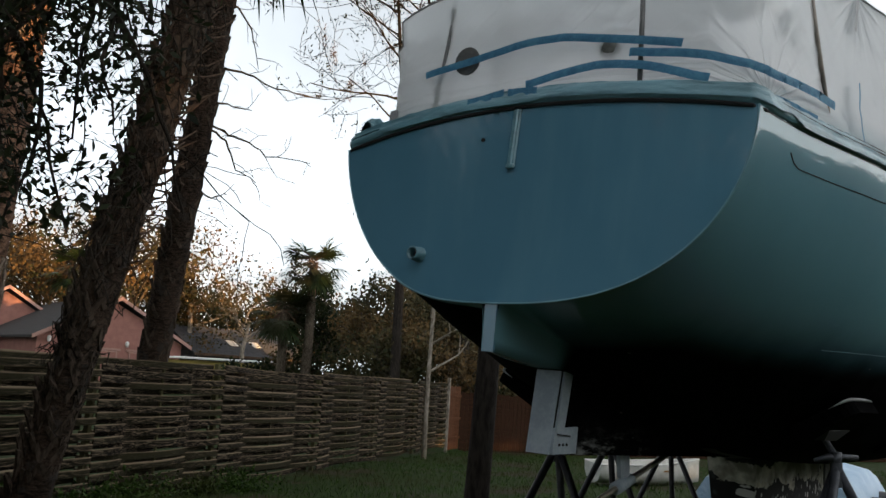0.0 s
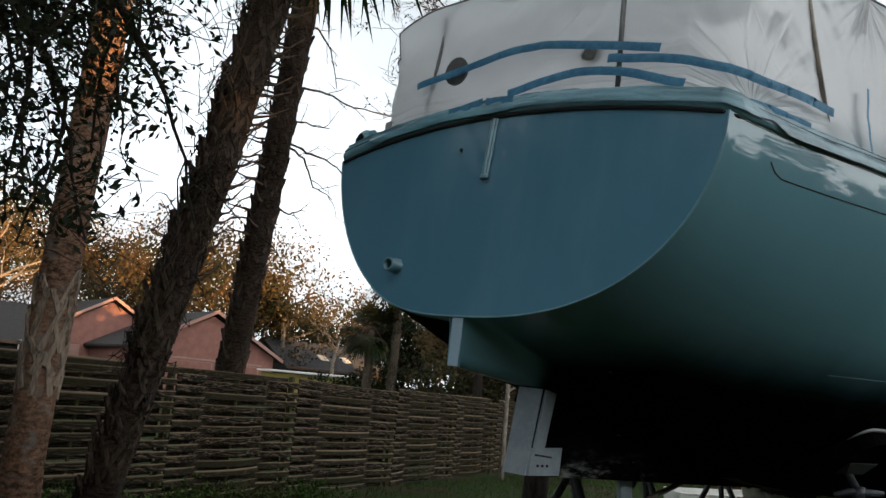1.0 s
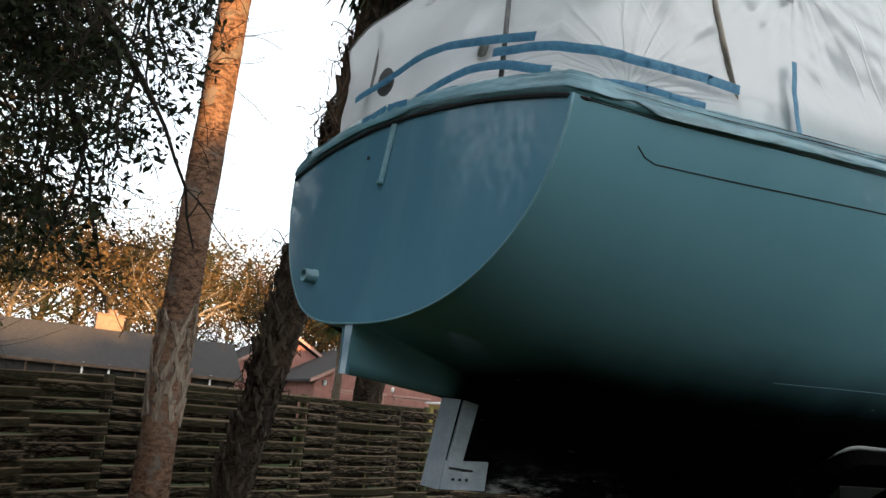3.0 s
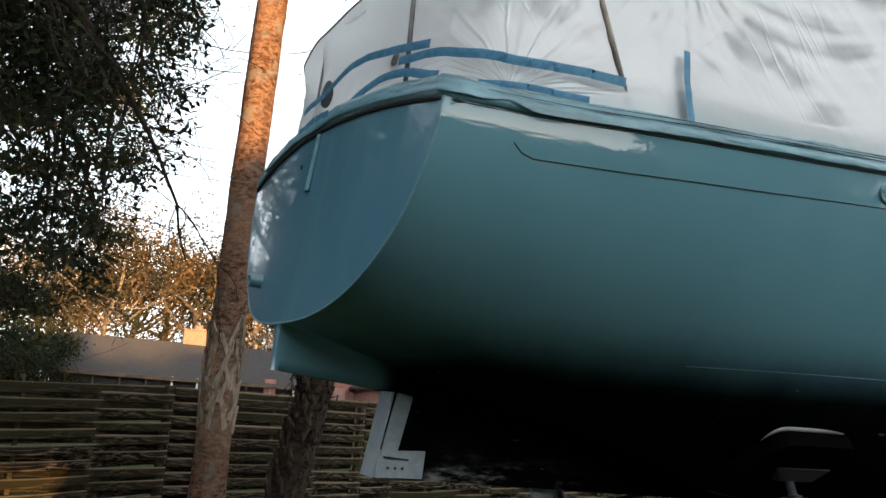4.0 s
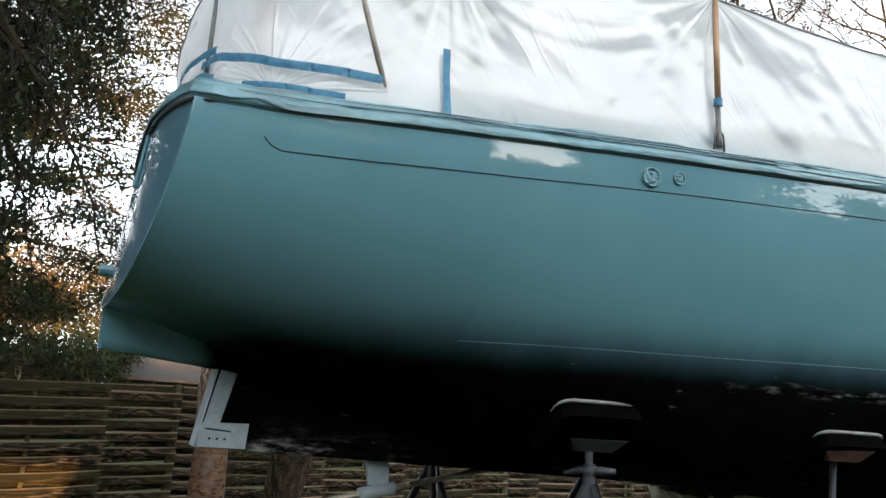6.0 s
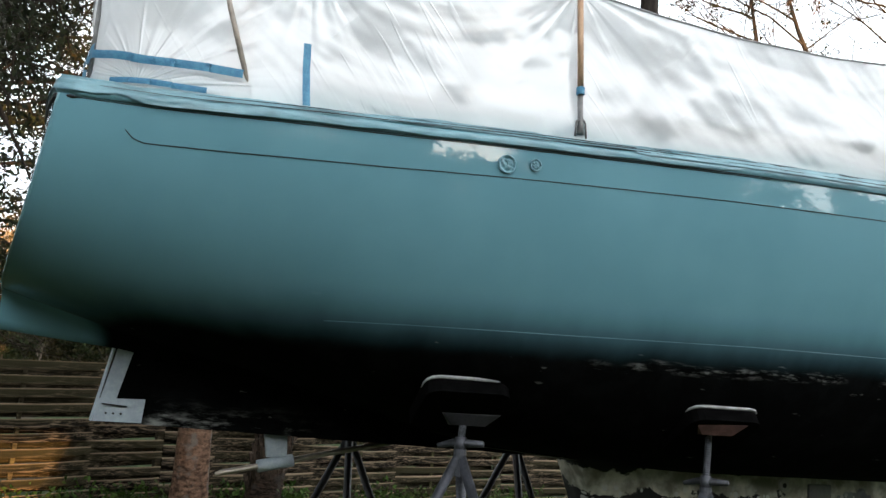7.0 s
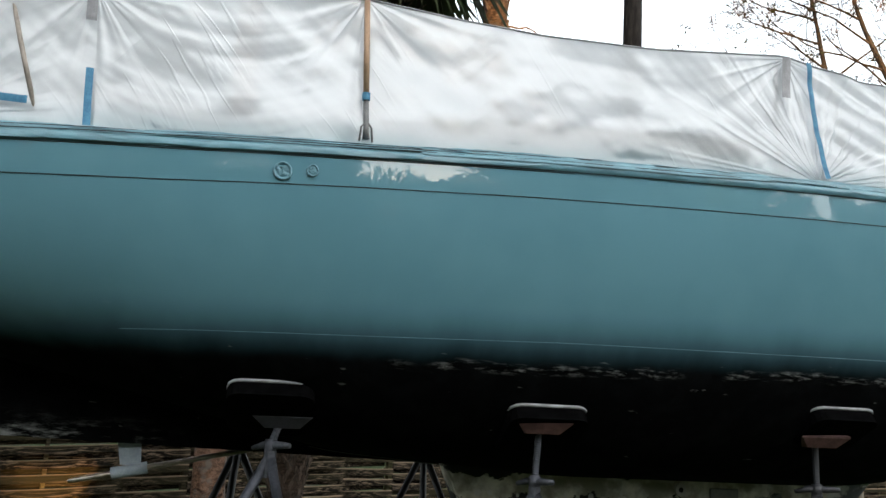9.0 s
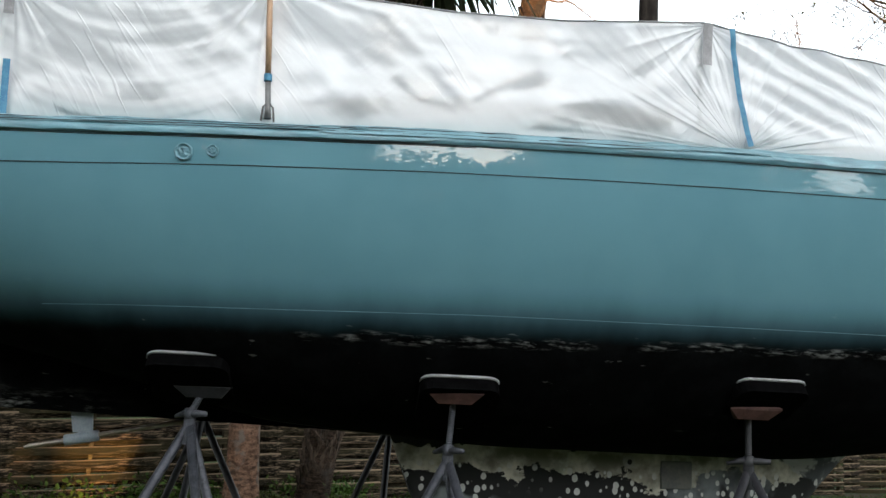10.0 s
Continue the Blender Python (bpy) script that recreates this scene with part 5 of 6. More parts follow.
for k in range(44):
    z0 = 2.6 + 4.3 * k / 44
    i = min(range(len(fine_l)), key=lambda q: abs(fine_l[q].z - z0))
    a = vine_rng.uniform(-1.4, 0.5)
    out = Vector((math.cos(a), math.sin(a), 0))
    p = fine_l[i] + out * 0.17
    ln = vine_rng.uniform(0.22, 0.42)
    spikes.tube([p, p + out * ln * 0.5 + Vector((0, 0, 0.04)), p + out * ln + Vector((0, 0, vine_rng.uniform(0.10, 0.22)))], [0.022, 0.013, 0.006], 5)
spikes.ob("stalk_stub", M_TWIG, palm_l, "dry broken leaf stalks", fix=False)
for k in range(260):
    i = vine_rng.randint(40, len(fine_l) - 14)
    a = vine_rng.uniform(1.6, 5.2)
    p = fine_l[i] + Vector((math.cos(a), math.sin(a), 0)) * 0.22
    pts = [p]
    for _ in range(6):
        p = p + Vector((vine_rng.uniform(-0.07, 0.07) + 0.03 * math.cos(a), vine_rng.uniform(-0.07, 0.07) + 0.03 * math.sin(a), vine_rng.uniform(-0.16, 0.10)))
        pts.append(p.copy())
    vines.tube(pts, [0.010, 0.009, 0.008, 0.007, 0.006, 0.005, 0.004], 4, cap=False)
vines.ob("vine_tangle", M_DARKTWIG, palm_l, "tangled dry vines", fix=False)

palm_a = thing("palm_tree", Matrix(), "tall palm trunk behind the fence with dry hanging twigs", "palm tree", "palms by the fence")
palm_trunk([(4.56, 12.95, -0.4), (4.51, 12.41, 2.0), (4.45, 11.93, 4.0), (4.37, 11.44, 6.0), (4.27, 10.93, 8.0), (4.18, 10.45, 10.0), (4.10, 10.0, 12.3)], 0.25, 0.19, (1.6, 12.0, 150, 0.24), palm_a, M_BARKDARK, M_BOOT, 13, 0.1)
palm_crown(Vector((4.1, 10.0, 12.5)), 44, 2.2, palm_a, 15, hang=0.3)
tw = Geo()
tips = []
tw_rng = random.Random(4)
TWIGS = [[(4.4, 11.6, 6.70), (5.2, 11.75, 6.90), (5.73, 11.8, 6.80), (6.6, 11.8, 6.88), (7.55, 11.8, 7.02)],
         [(4.5, 11.7, 5.75), (5.0, 11.8, 5.72), (5.39, 11.8, 5.68), (5.87, 11.8, 5.52), (6.85, 11.8, 5.60)],
         [(4.4, 11.4, 7.80), (4.9, 11.6, 7.95), (5.28, 11.7, 7.70), (5.55, 11.8, 7.05)],
         [(4.5, 11.6, 6.05), (5.0, 11.8, 6.22), (5.5, 11.8, 6.26)],
         [(4.6, 11.7, 5.70), (5.06, 11.8, 5.58), (5.3, 11.8, 5.15), (5.72, 11.8, 4.98)],
         [(4.5, 11.8, 4.6), (4.9, 11.8, 4.55), (5.2, 11.8, 4.65)], [(4.3, 11.2, 8.6), (5.0, 11.5, 8.8), (5.6, 11.6, 8.5)]]
for way in TWIGS:
    fine_t = [Vector(a).lerp(Vector(b), q / 4) + Vector((0, 0, tw_rng.uniform(-0.035, 0.035))) for a, b in zip(way, way[1:]) for q in range(4)] + [Vector(way[-1])]
    tw.tube(fine_t, [0.026 - 0.020 * q / len(fine_t) for q in range(len(fine_t))], 5, cap=False)
    for q in range(3, len(fine_t), 2):
        grow(tw, fine_t[q], (tw_rng.uniform(0.2, 1.0), tw_rng.uniform(-0.4, 0.2), tw_rng.uniform(-0.7, 0.6)), tw_rng.uniform(0.25, 0.6), 0.009, 1, tw_rng, tips, 0.3, 1, 0.0, 0.004)
for q in range(26):
    z0 = 3.9 + 0.14 * q
    a = tw_rng.uniform(1.9, 3.9)
    out = Vector((math.cos(a), math.sin(a), 0))
    p = Vector((4.5 - (z0 - 4) * 0.045, 11.93 - (z0 - 4) * 0.25, z0)) + out * 0.18
    ln = tw_rng.uniform(0.35, 0.8)
    tw.tube([p, p + out * ln * 0.5 + Vector((0, 0, 0.02)), p + out * ln + Vector((0, 0, tw_rng.uniform(-0.2, 0.2)))], [0.03, 0.018, 0.008], 5, cap=False)
tw.ob("dry_twig_spray", M_TWIG, palm_a, "long bare dry twigs", fix=False)

# thin tree on the far side of the boat
thin = thing("thin_tree", Matrix(), "thin dark tree trunk behind the boat", "tree")
g = Geo()
g.tube([(4.46, 5.08, -0.15), (4.48, 5.05, 0.4), (4.52, 5.0, 2.0), (4.47, 5.02, 4.0), (4.50, 5.0, 6.0), (4.46, 5.04, 8.5)], [0.16, 0.13, 0.115, 0.105, 0.095, 0.07], 12)
tips = []
grow(g, (4.46, 5.04, 8.4), (0.1, 0.1, 1), 2.6, 0.07, 3, random.Random(31), tips, 0.3, 3, 0.2)
g.ob("trunk", M_BAREBARK, thin, smooth=True, fix=False)
rng_np = np.random.default_rng(5)
tc = np.array([tuple(p) for p in tips])
leaves("crown", tc[rng_np.integers(0, len(tc), 1800)] + rng_np.normal(0, 0.16, (1800, 3)), 0.10, M_LEAF_DARK, thin, 6)

# pale sapling by the fence
sap = thing("sapling", Matrix(), "thin pale sapling trunk in front of the fence", "tree")
g = Geo()
g.tube([(15.0, 16.6, -0.62), (15.02, 16.62, 0.6), (14.96, 16.56, 2.0), (15.08, 16.65, 3.4), (15.2, 16.7, 5.0), (15.1, 16.8, 6.6)], [0.09, 0.065, 0.06, 0.055, 0.045, 0.02], 10)
tips = []
for z0 in (2.0, 2.8, 3.6, 4.4, 5.2):
    grow(g, (15.02, 16.65, z0), (random.Random(z0).uniform(-1, 1), random.Random(z0 + 1).uniform(-1, 0.3), 0.6), 1.9, 0.04, 2, random.Random(int(z0 * 10)), tips, 0.3, 3)
g.ob("trunk", M_PALEBARK, sap, smooth=True, fix=False)
tc = np.array([tuple(p) for p in tips])
leaves("crown", tc[rng_np.integers(0, len(tc), 1500)] + rng_np.normal(0, 0.22, (1500, 3)), 0.13, M_LEAF_MIX, sap, 8)

# bare-limbed trees far beyond the boat
b_rng = random.Random(77)
for stem, seed in (([(21.3, 25.0, -0.6), (21.2, 25.0, 6.0), (20.9, 24.9, 12.0), (20.2, 24.9, 16.0), (19.7, 24.9, 19.5)], 1), ([(25.2, 24.6, -0.6), (24.6, 24.5, 8.0), (23.0, 24.4, 14.2), (21.8, 24.5, 17.0), (20.9, 24.6, 20.0)], 2), ([(28.0, 22.6, -0.6), (27.2, 22.5, 9.0), (25.4, 22.4, 15.0), (24.6, 22.4, 19.5)], 3)):
    bare = thing("bare_tree", Matrix(), "nearly bare slender tree with sparse leaves and moss", "tree", "bare trees beyond the boat")
    g, tips = Geo(), []
    g.tube(stem, [0.24 - 0.20 * k / (len(stem) - 1) for k in range(len(stem))], 10)
    for z0 in (10.5, 12.5, 13.6, 14.6, 15.4, 16.4, 17.4, 18.2):
        a = max(k for k in range(len(stem)) if stem[k][2] <= z0)
        p = Vector(stem[a]).lerp(Vector(stem[min(a + 1, len(stem) - 1)]), (z0 - stem[a][2]) / max(stem[min(a + 1, len(stem) - 1)][2] - stem[a][2], 0.1))
        d = (-0.95, b_rng.uniform(-0.3, 0.3), b_rng.uniform(0.05, 0.6)) if b_rng.random() < 0.7 else (0.8, b_rng.uniform(-0.3, 0.3), 0.6)
        grow(g, p, d, b_rng.uniform(2.6, 4.6), 0.05, 3, b_rng, tips, 0.24, 3, 0.05, 0.010)
    g.ob("trunk", M_BAREBARK, bare, smooth=False, fix=False)
    tc = np.array([tuple(p) for p in tips])
    pick = tc[rng_np.integers(0, len(tc), 90)]
    leaves("crown", np.repeat(pick, 12, axis=0) + rng_np.normal(0, 0.16, (90 * 12, 3)), 0.15, M_LEAF_DARK, bare, 11 + seed)
    pick = tc[rng_np.integers(0, len(tc), 9)]
    leaves("hanging_moss", np.repeat(pick, 90, axis=0) + rng_np.normal(0, 1, (9 * 90, 3)) * [0.10, 0.10, 0.30], 0.16, M_TWIG, bare, 21 + seed, 0.2, "dark clump of moss", 1.2)

# near oak whose branches hang into the view
oak = thing("oak_tree", Matrix(), "evergreen oak with dark leaves and hanging grey moss", "tree")
g, tips = Geo(), []
g.tube([(-3.9, 4.3, -0.2), (-3.85, 4.25, 1.2), (-3.6, 4.0, 3.0), (-3.1, 3.6, 4.6), (-2.5, 3.2, 5.6)], [0.30, 0.24, 0.21, 0.16, 0.12], 12)
o_rng = random.Random(41)
BOUGHS = [((-2.6, 3.2, 5.2), (-0.75, 2.6, 3.9)), ((-2.9, 3.4, 4.8), (-1.0, 2.4, 3.3)), ((-3.2, 3.6, 4.2), (-1.35, 2.5, 2.95)), ((-2.6, 3.2, 5.3), (-0.8, 3.1, 4.6)), ((-3.2, 3.7, 4.2), (-1.7, 2.9, 3.1)), ((-2.8, 3.3, 5.0), (-0.6, 2.35, 4.5)), ((-2.7, 3.3, 4.9), (-1.2, 3.0, 3.9)), ((-3.1, 3.6, 4.4), (-1.5, 3.2, 3.5)), ((-2.2, 2.9, 4.6), (-0.72, 2.3, 2.85)), ((-2.2, 3.0, 4.9), (-0.80, 2.5, 3.5)), ((-2.0, 2.8, 5.0), (-0.66, 2.2, 3.9)), ((-2.3, 3.1, 4.4), (-0.95, 2.6, 2.7))]
for a, b in BOUGHS:
    a, b = Vector(a), Vector(b)
    mid = a.lerp(b, 0.5) + Vector((0, 0, 0.25))
    g.tube([a, mid, b], [0.05, 0.035, 0.014], 6)
    for k in range(13):
        p = a.lerp(b, 0.30 + 0.70 * k / 12) + Vector((0, 0, 0.12 * (1 - k / 12)))
        grow(g, p, ((b - a).normalized() * 0.5 + Vector((o_rng.uniform(-0.6, 0.6), o_rng.uniform(-0.6, 0.6), -0.7))), o_rng.uniform(0.45, 0.85), 0.010, 2, o_rng, tips, 0.3, 3, -0.3, 0.0018)
g.ob("trunk", M_DARKTWIG, oak, "dark limbs and twigs", smooth=False, fix=False)
tc = np.array([tuple(p) for p in tips])
keep = (tc[:, 0] < -0.50 - 0.30 * (tc[:, 2] < 2.5)) & (tc[:, 2] > 2.10)
tc = tc[keep]
leaves("crown", tc[rng_np.integers(0, len(tc), 20000)] + rng_np.normal(0, 0.05, (20000, 3)), 0.046, M_LEAF_DARK, oak, 12, 0.44, "small dark oak leaves", 0.3)
# mostly unseen high leaves, added to cut sky light on transom and fence
up_c = np.array([-5.2, 4.2, 6.6]) + rng_np.normal(0, 1, (230, 3)) * [2.2, 2.0, 0.9]
up_c = up_c[(up_c[:, 2] > 4.9) & (up_c[:, 0] < -1.8)]
leaves("upper_crown", np.repeat(up_c, 45, axis=0) + rng_np.normal(0, 0.28, (len(up_c) * 45, 3)), 0.10, M_LEAF_DARK, oak, 18, 0.5, "dark leaves of the high crown")
ms = []
for k in range(16):
    c = np.array([-1.05 + o_rng.uniform(-0.10, 0.10), 3.0 + o_rng.uniform(-0.2, 0.2), 0])
    z0, z1 = 4.8, o_rng.uniform(3.2, 3.9)
    zs = rng_np.uniform(z1, z0, 170)
    ms.append(np.stack([c[0] + rng_np.normal(0, 0.035, 170) * (0.4 + (zs - z1) * 0.5), c[1] + rng_np.normal(0, 0.035, 170), zs], 1))
leaves("hanging_moss", np.concatenate(ms), 0.11, M_MOSS, oak, 13, 0.06, "grey hanging moss", 1.6)

# dense tree behind the fence
cedar = thing("cedar_tree", Matrix(), "dense dark evergreen tree behind the fence", "tree")
g, tips = Geo(), []
g.tube([(-4.6, 10.2, -0.2), (-4.55, 10.2, 2.5), (-4.5, 10.1, 5.0), (-4.4, 10.1, 9.0)], [0.32, 0.26, 0.2, 0.08], 10)
c_rng = random.Random(53)
for k in range(46):
    z0 = 1.9 + 7.4 * k / 46
    a = c_rng.uniform(-1.9, 0.9)
    ln = 4.0 * (1 - 0.35 * abs(z0 - 5.2) / 4.0) * c_rng.uniform(0.7, 1.08)
    if z0 < 3.4:
        ln *= 0.85
    grow(g, (-4.5, 10.15, z0), (math.cos(a), math.sin(a), 0.12), ln, 0.035, 2, c_rng, tips, 0.2, 4, -0.1, 0.003)
g.ob("trunk", M_DARKTWIG, cedar, smooth=False, fix=False)
tc = np.array([tuple(p) for p in tips])
tc = tc[(tc[:, 0] + (tc[:, 1] - 10) * 0.03 < -0.60 - 0.5 * (tc[:, 2] < 3.4)) & (tc[:, 2] > 2.0)]
tc = tc[rng_np.integers(0, len(tc), 400)]
leaves("crown", np.repeat(tc, 190, axis=0) + rng_np.normal(0, 1, (len(tc) * 190, 3)) * [0.22, 0.22, 0.075], 0.075, M_LEAF_CEDAR, cedar, 14, 0.4, "small dark evergreen leaves")


# ---- far woods ----
def far_tree(x, y, h, r, mat, seed, count=2600, size=0.34, bareness=0.0):
    rng = random.Random(seed)
    e = thing("far_tree", Matrix(), {"autumn_leaf": "far tree with brown and orange autumn leaves", "far_wood_leaf": "far tree with green and brown leaves", "cedar_leaf": "far dark green tree"}[mat.name], "tree", "woods beyond the houses")
    z = ground_z(x, y)
    g, tips = Geo(), []
    g.tube([(x, y, z - 0.2), (x + rng.uniform(-0.3, 0.3), y, z + h * 0.3), (x + rng.uniform(-0.5, 0.5), y, z + h * 0.55)], [h * 0.022, h * 0.017, h * 0.012], 7)
    for k in range(7):
        a = k * 2.399 + rng.random()
        grow(g, (x, y, z + h * rng.uniform(0.28, 0.55)), (math.cos(a), math.sin(a), rng.uniform(0.35, 1.3)), h * 0.36, h * 0.009, 2, rng, tips, 0.25, 3, 0.2, 0.02)
    g.ob("trunk", M_PALEBARK if bareness > 0.5 else M_BARK2, e, fix=False)
    t = np.array([tuple(p) for p in tips])
    t = t[t[:, 2] > z + 0.3]
    n = int(count * (1 - bareness))
    rn = np.random.default_rng(seed)
    leaves("crown", t[rn.integers(0, len(t), n)] + rn.normal(0, r * 0.13, (n, 3)), size, mat, e, seed, 0.6)
    return e


f_rng = random.Random(90)
mats = [M_LEAF_FALL, M_LEAF_MIX, M_LEAF_CEDAR]
for k in range(52):
    az = -24 + 84 * (k + f_rng.random() * 0.8) / 52        # degrees right of +y
    dist = f_rng.uniform(74, 100)
    x, y = -1 + dist * math.sin(radians(az)), -1 + dist * math.cos(radians(az))
    low = az > 24
    h = f_rng.uniform(9, 14) if low else f_rng.uniform(13, 19)
    if 36 < az < 44:
        h *= 0.75
    far_tree(x, y, h, h * 0.42, mats[(0, 1, 0, 2, 1)[k % 5]], 200 + k, 8000, 0.32, 0.72 if k % 2 == 0 else 0.15)
for k, (x, y, h, m) in enumerate([(27, 38, 6.5, 2), (31, 33, 8.0, 1), (34, 36, 9.0, 1), (24.5, 29.5, 6.5, 1), (36, 28, 9, 1), (41, 30, 10, 0), (28, 26, 7, 1), (47, 22, 9, 2), (44, 12, 9, 1)]):
    far_tree(x, y, h, h * 0.45, mats[m], 300 + k, 6000, 0.20)
for k, (x, y, h) in enumerate([(24.7, 36.0, 7.9), (23.7, 36.9, 5.2), (17.5, 50.5, 7.5)]):
    e = thing("palm_tree", Matrix(), "small far palm with a dense fan crown", "palm tree", "palms beyond the fence")
    z = ground_z(x, y)
    palm_trunk([(x, y, z - 0.1), (x + 0.1, y, z + h * 0.5), (x, y, h)], 0.26, 0.22, (z + h * 0.2, h, 40, 0.35), e, M_BARK2, M_BARK2, 60 + k)
    palm_crown(Vector((x, y, h)), 46, 1.95, e, 70 + k, hang=0.0)

# trees on the sunset side, which shade the yard and show in the gloss of the hull
s_rng = random.Random(17)


def sight_all(c):
    """Where a point lies across the line of the low sun."""
    return c[:, 0] + (c[:, 1] + 17) * 0.268


def hedge_height(x):
    """Tall trees with a low stretch where the sun and the evening sky look in."""
    if -2.2 < x < 0.6:
        return s_rng.uniform(3.2, 3.6)
    if 3.9 < x < 8.2:
        return s_rng.uniform(4.5, 4.9)
    if 17 < x < 23:
        return s_rng.uniform(4.0, 4.8)
    if 24.5 < x < 27.5:
        return 8.4
    if 35 < x < 38.5:
        return 5.6
    return s_rng.uniform(9.0, 11.0)


HEDGE = [-30 + 2.3 * k + s_rng.uniform(-0.5, 0.5) for k in range(42)]
for k, x in enumerate(HEDGE):
    y, h = -16.0 - s_rng.uniform(0, 3), hedge_height(x)
    e = thing("hedge_tree", Matrix(), "bushy dark green tree closing the yard", "tree", "trees on the sunset side")
    g, tips = Geo(), []
    g.tube([(x, y, -0.2), (x, y, h * 0.35), (x + 0.2, y, h * 0.7)], [0.2, 0.15, 0.08], 8)
    for j in range(14):
        a = j * 2.399
        grow(g, (x, y, 0.5 + h * 0.7 * j / 13), (math.cos(a), math.sin(a), 0.25), 2.3 * (1 - 0.35 * j / 13), 0.035, 2, s_rng, tips, 0.25, 3, 0.1, 0.008)
    g.ob("trunk", M_BARK2, e, fix=False)
    t = np.array([tuple(p) for p in tips])
    t = t[(t[:, 2] < h) & (t[:, 2] > 0.1)]
    rn = np.random.default_rng(700 + k)
    n_leaf = int(950 * h)
    crown_c = t[rn.integers(0, len(t), n_leaf)] + rn.normal(0, 0.32, (n_leaf, 3))
    # openings cut on the sun's line for the fence patch, hull glint and palm top
    sight = crown_c[:, 0] + (crown_c[:, 1] + 17) * 0.268
    crown_c = crown_c[~((abs(sight - 5.0) < 0.8) & (crown_c[:, 2] > 0.9) & (crown_c[:, 2] < 1.9))]
    crown_c = crown_c[~((abs(sight_all(crown_c) - 6.42) < 0.65) & (abs(crown_c[:, 2] - 2.90) < 0.12) & (rn.random(len(crown_c)) < 0.6))]
    crown_c = crown_c[~((abs(sight_all(crown_c) - 6.93) < 0.5) & (crown_c[:, 2] > 5.2))]
    leaves("crown", crown_c, 0.28, M_LEAF_CEDAR, e, 700 + k, 0.6)
    # unseen low leaf mass, added to keep the low sun off the hull
    m = 10500 if -6 < x < 18 else 1500
    low_c = np.stack([x + rn.uniform(-2.2, 2.2, m), y + rn.normal(0, 0.5, m), rn.uniform(-0.2, 3.9, m)], 1)
    sight = low_c[:, 0] + (low_c[:, 1] + 17) * 0.268
    low_c = low_c[~((abs(sight - 5.0) < 0.8) & (low_c[:, 2] > 0.9) & (low_c[:, 2] < 1.9) & (rn.random(m) < 0.8))]
    sight = low_c[:, 0] + (low_c[:, 1] + 17) * 0.268
    low_c = low_c[~((abs(sight - 6.42) < 0.6) & (abs(low_c[:, 2] - 2.90) < 0.09) & (rn.random(len(low_c)) < 0.7))]
    leaves("low_leaf_screen", low_c, 0.17, M_LEAF_CEDAR, e, 760 + k, 0.6)
# two unseen trees added to break up the sky reflected in the hull
for k, (x, y) in enumerate(((0.2, -22.0), (13.8, -21.0))):
    far_tree(x, y, 9.5 + 0.6 * k, 4.0, mats[2], 480 + k, 2600, 0.26)
# unseen distant row, added to block the low sun from the house
for k in range(9):
    far_tree(24.0 + 3.2 * k, -56.0 - s_rng.uniform(0, 4), s_rng.uniform(7.6, 8.6), 4.0, mats[(2, 1)[k % 2]], 460 + k, 3800, 0.40)
# unseen row on the left, added to cut the sky light on the transom
for k in range(16):
    x, y = -13.0 - s_rng.uniform(0, 4), -14 + 50 * k / 15
    far_tree(x, y, s_rng.uniform(10, 13), 4.0, mats[(2, 1, 2)[k % 3]], 500 + k, 5200, 0.34)
u_rng = random.Random(29)
for k in range(22):
    x = 12 + 36 * k / 21
    y = fence_y(min(x, 20)) + 7 + u_rng.uniform(0, 8) if x < 22 else 22 + u_rng.uniform(0, 10)
    if math.degrees(math.atan2(x + 2, y + 0.8)) < 36.5:
        continue
    far_tree(x, y, u_rng.uniform(3.0, 4.6), 2.6, mats[(1, 2, 1, 0)[k % 4]], 800 + k, 3000, 0.20)

for k, x in enumerate((-15.5, -13.0, -10.5, -8.2, -6.4, -5.0)):
    far_tree(x, 57.0 + (k % 2) * 1.5, 3.6 + 0.5 * (k % 3), 2.6, mats[2], 850 + k, 3000, 0.22)



def shrub(x, y, w, h, seed, mat):
    e = thing("shrub", Matrix(), "dense dark shrub beyond the fence", "shrub", "shrubs beyond the fence")
    z = ground_z(x, y)
    rn = np.random.default_rng(seed)
    g, tips = Geo(), []
    r = random.Random(seed)
    for k in range(6):
        grow(g, (x + r.uniform(-0.5, 0.5) * w, y, z - 0.1), (r.uniform(-0.6, 0.6), r.uniform(-0.4, 0.4), 1), h * 0.7, 0.05, 2, r, tips, 0.25, 2, 0.1, 0.01)
    g.ob("stem", M_BARK2, e, fix=False)
    c = rn.uniform(-1, 1, (5200, 3))
    c = c[(c ** 2).sum(1) < 1.15]
    c = c * [w * 1.3, 1.2, h * 0.55] + [x, y, z + h * 0.45]
    c[:, 2] += 0.25 * np.sin(c[:, 0] * 3.1 + seed)
    leaves("foliage", c[c[:, 2] > z], 0.22, mat, e, seed, 0.6)


for k in range(9):
    shrub(-27 + 2.7 * k, 58.5 + (k % 3) * 0.8, 1.9, 2.5 + 0.4 * (k % 2), 900 + k, mats[(2, 1)[k % 2]])
for k in range(12):
    shrub(-9 + 3.2 * k, 75.5 + (k % 3) * 0.8, 2.4, 8.0 + 1.2 * (k % 3), 940 + k, mats[(2, 1, 0)[k % 3]])
for k in range(9):
    az, far = radians(32.6 + 2.3 * k), 47 + 3 * (k % 2)
    shrub(-2 + far * math.sin(az), -0.8 + far * math.cos(az), 2.0, 2.4 + 0.5 * (k % 3), 920 + k, mats[(2, 1, 2)[k % 3]])


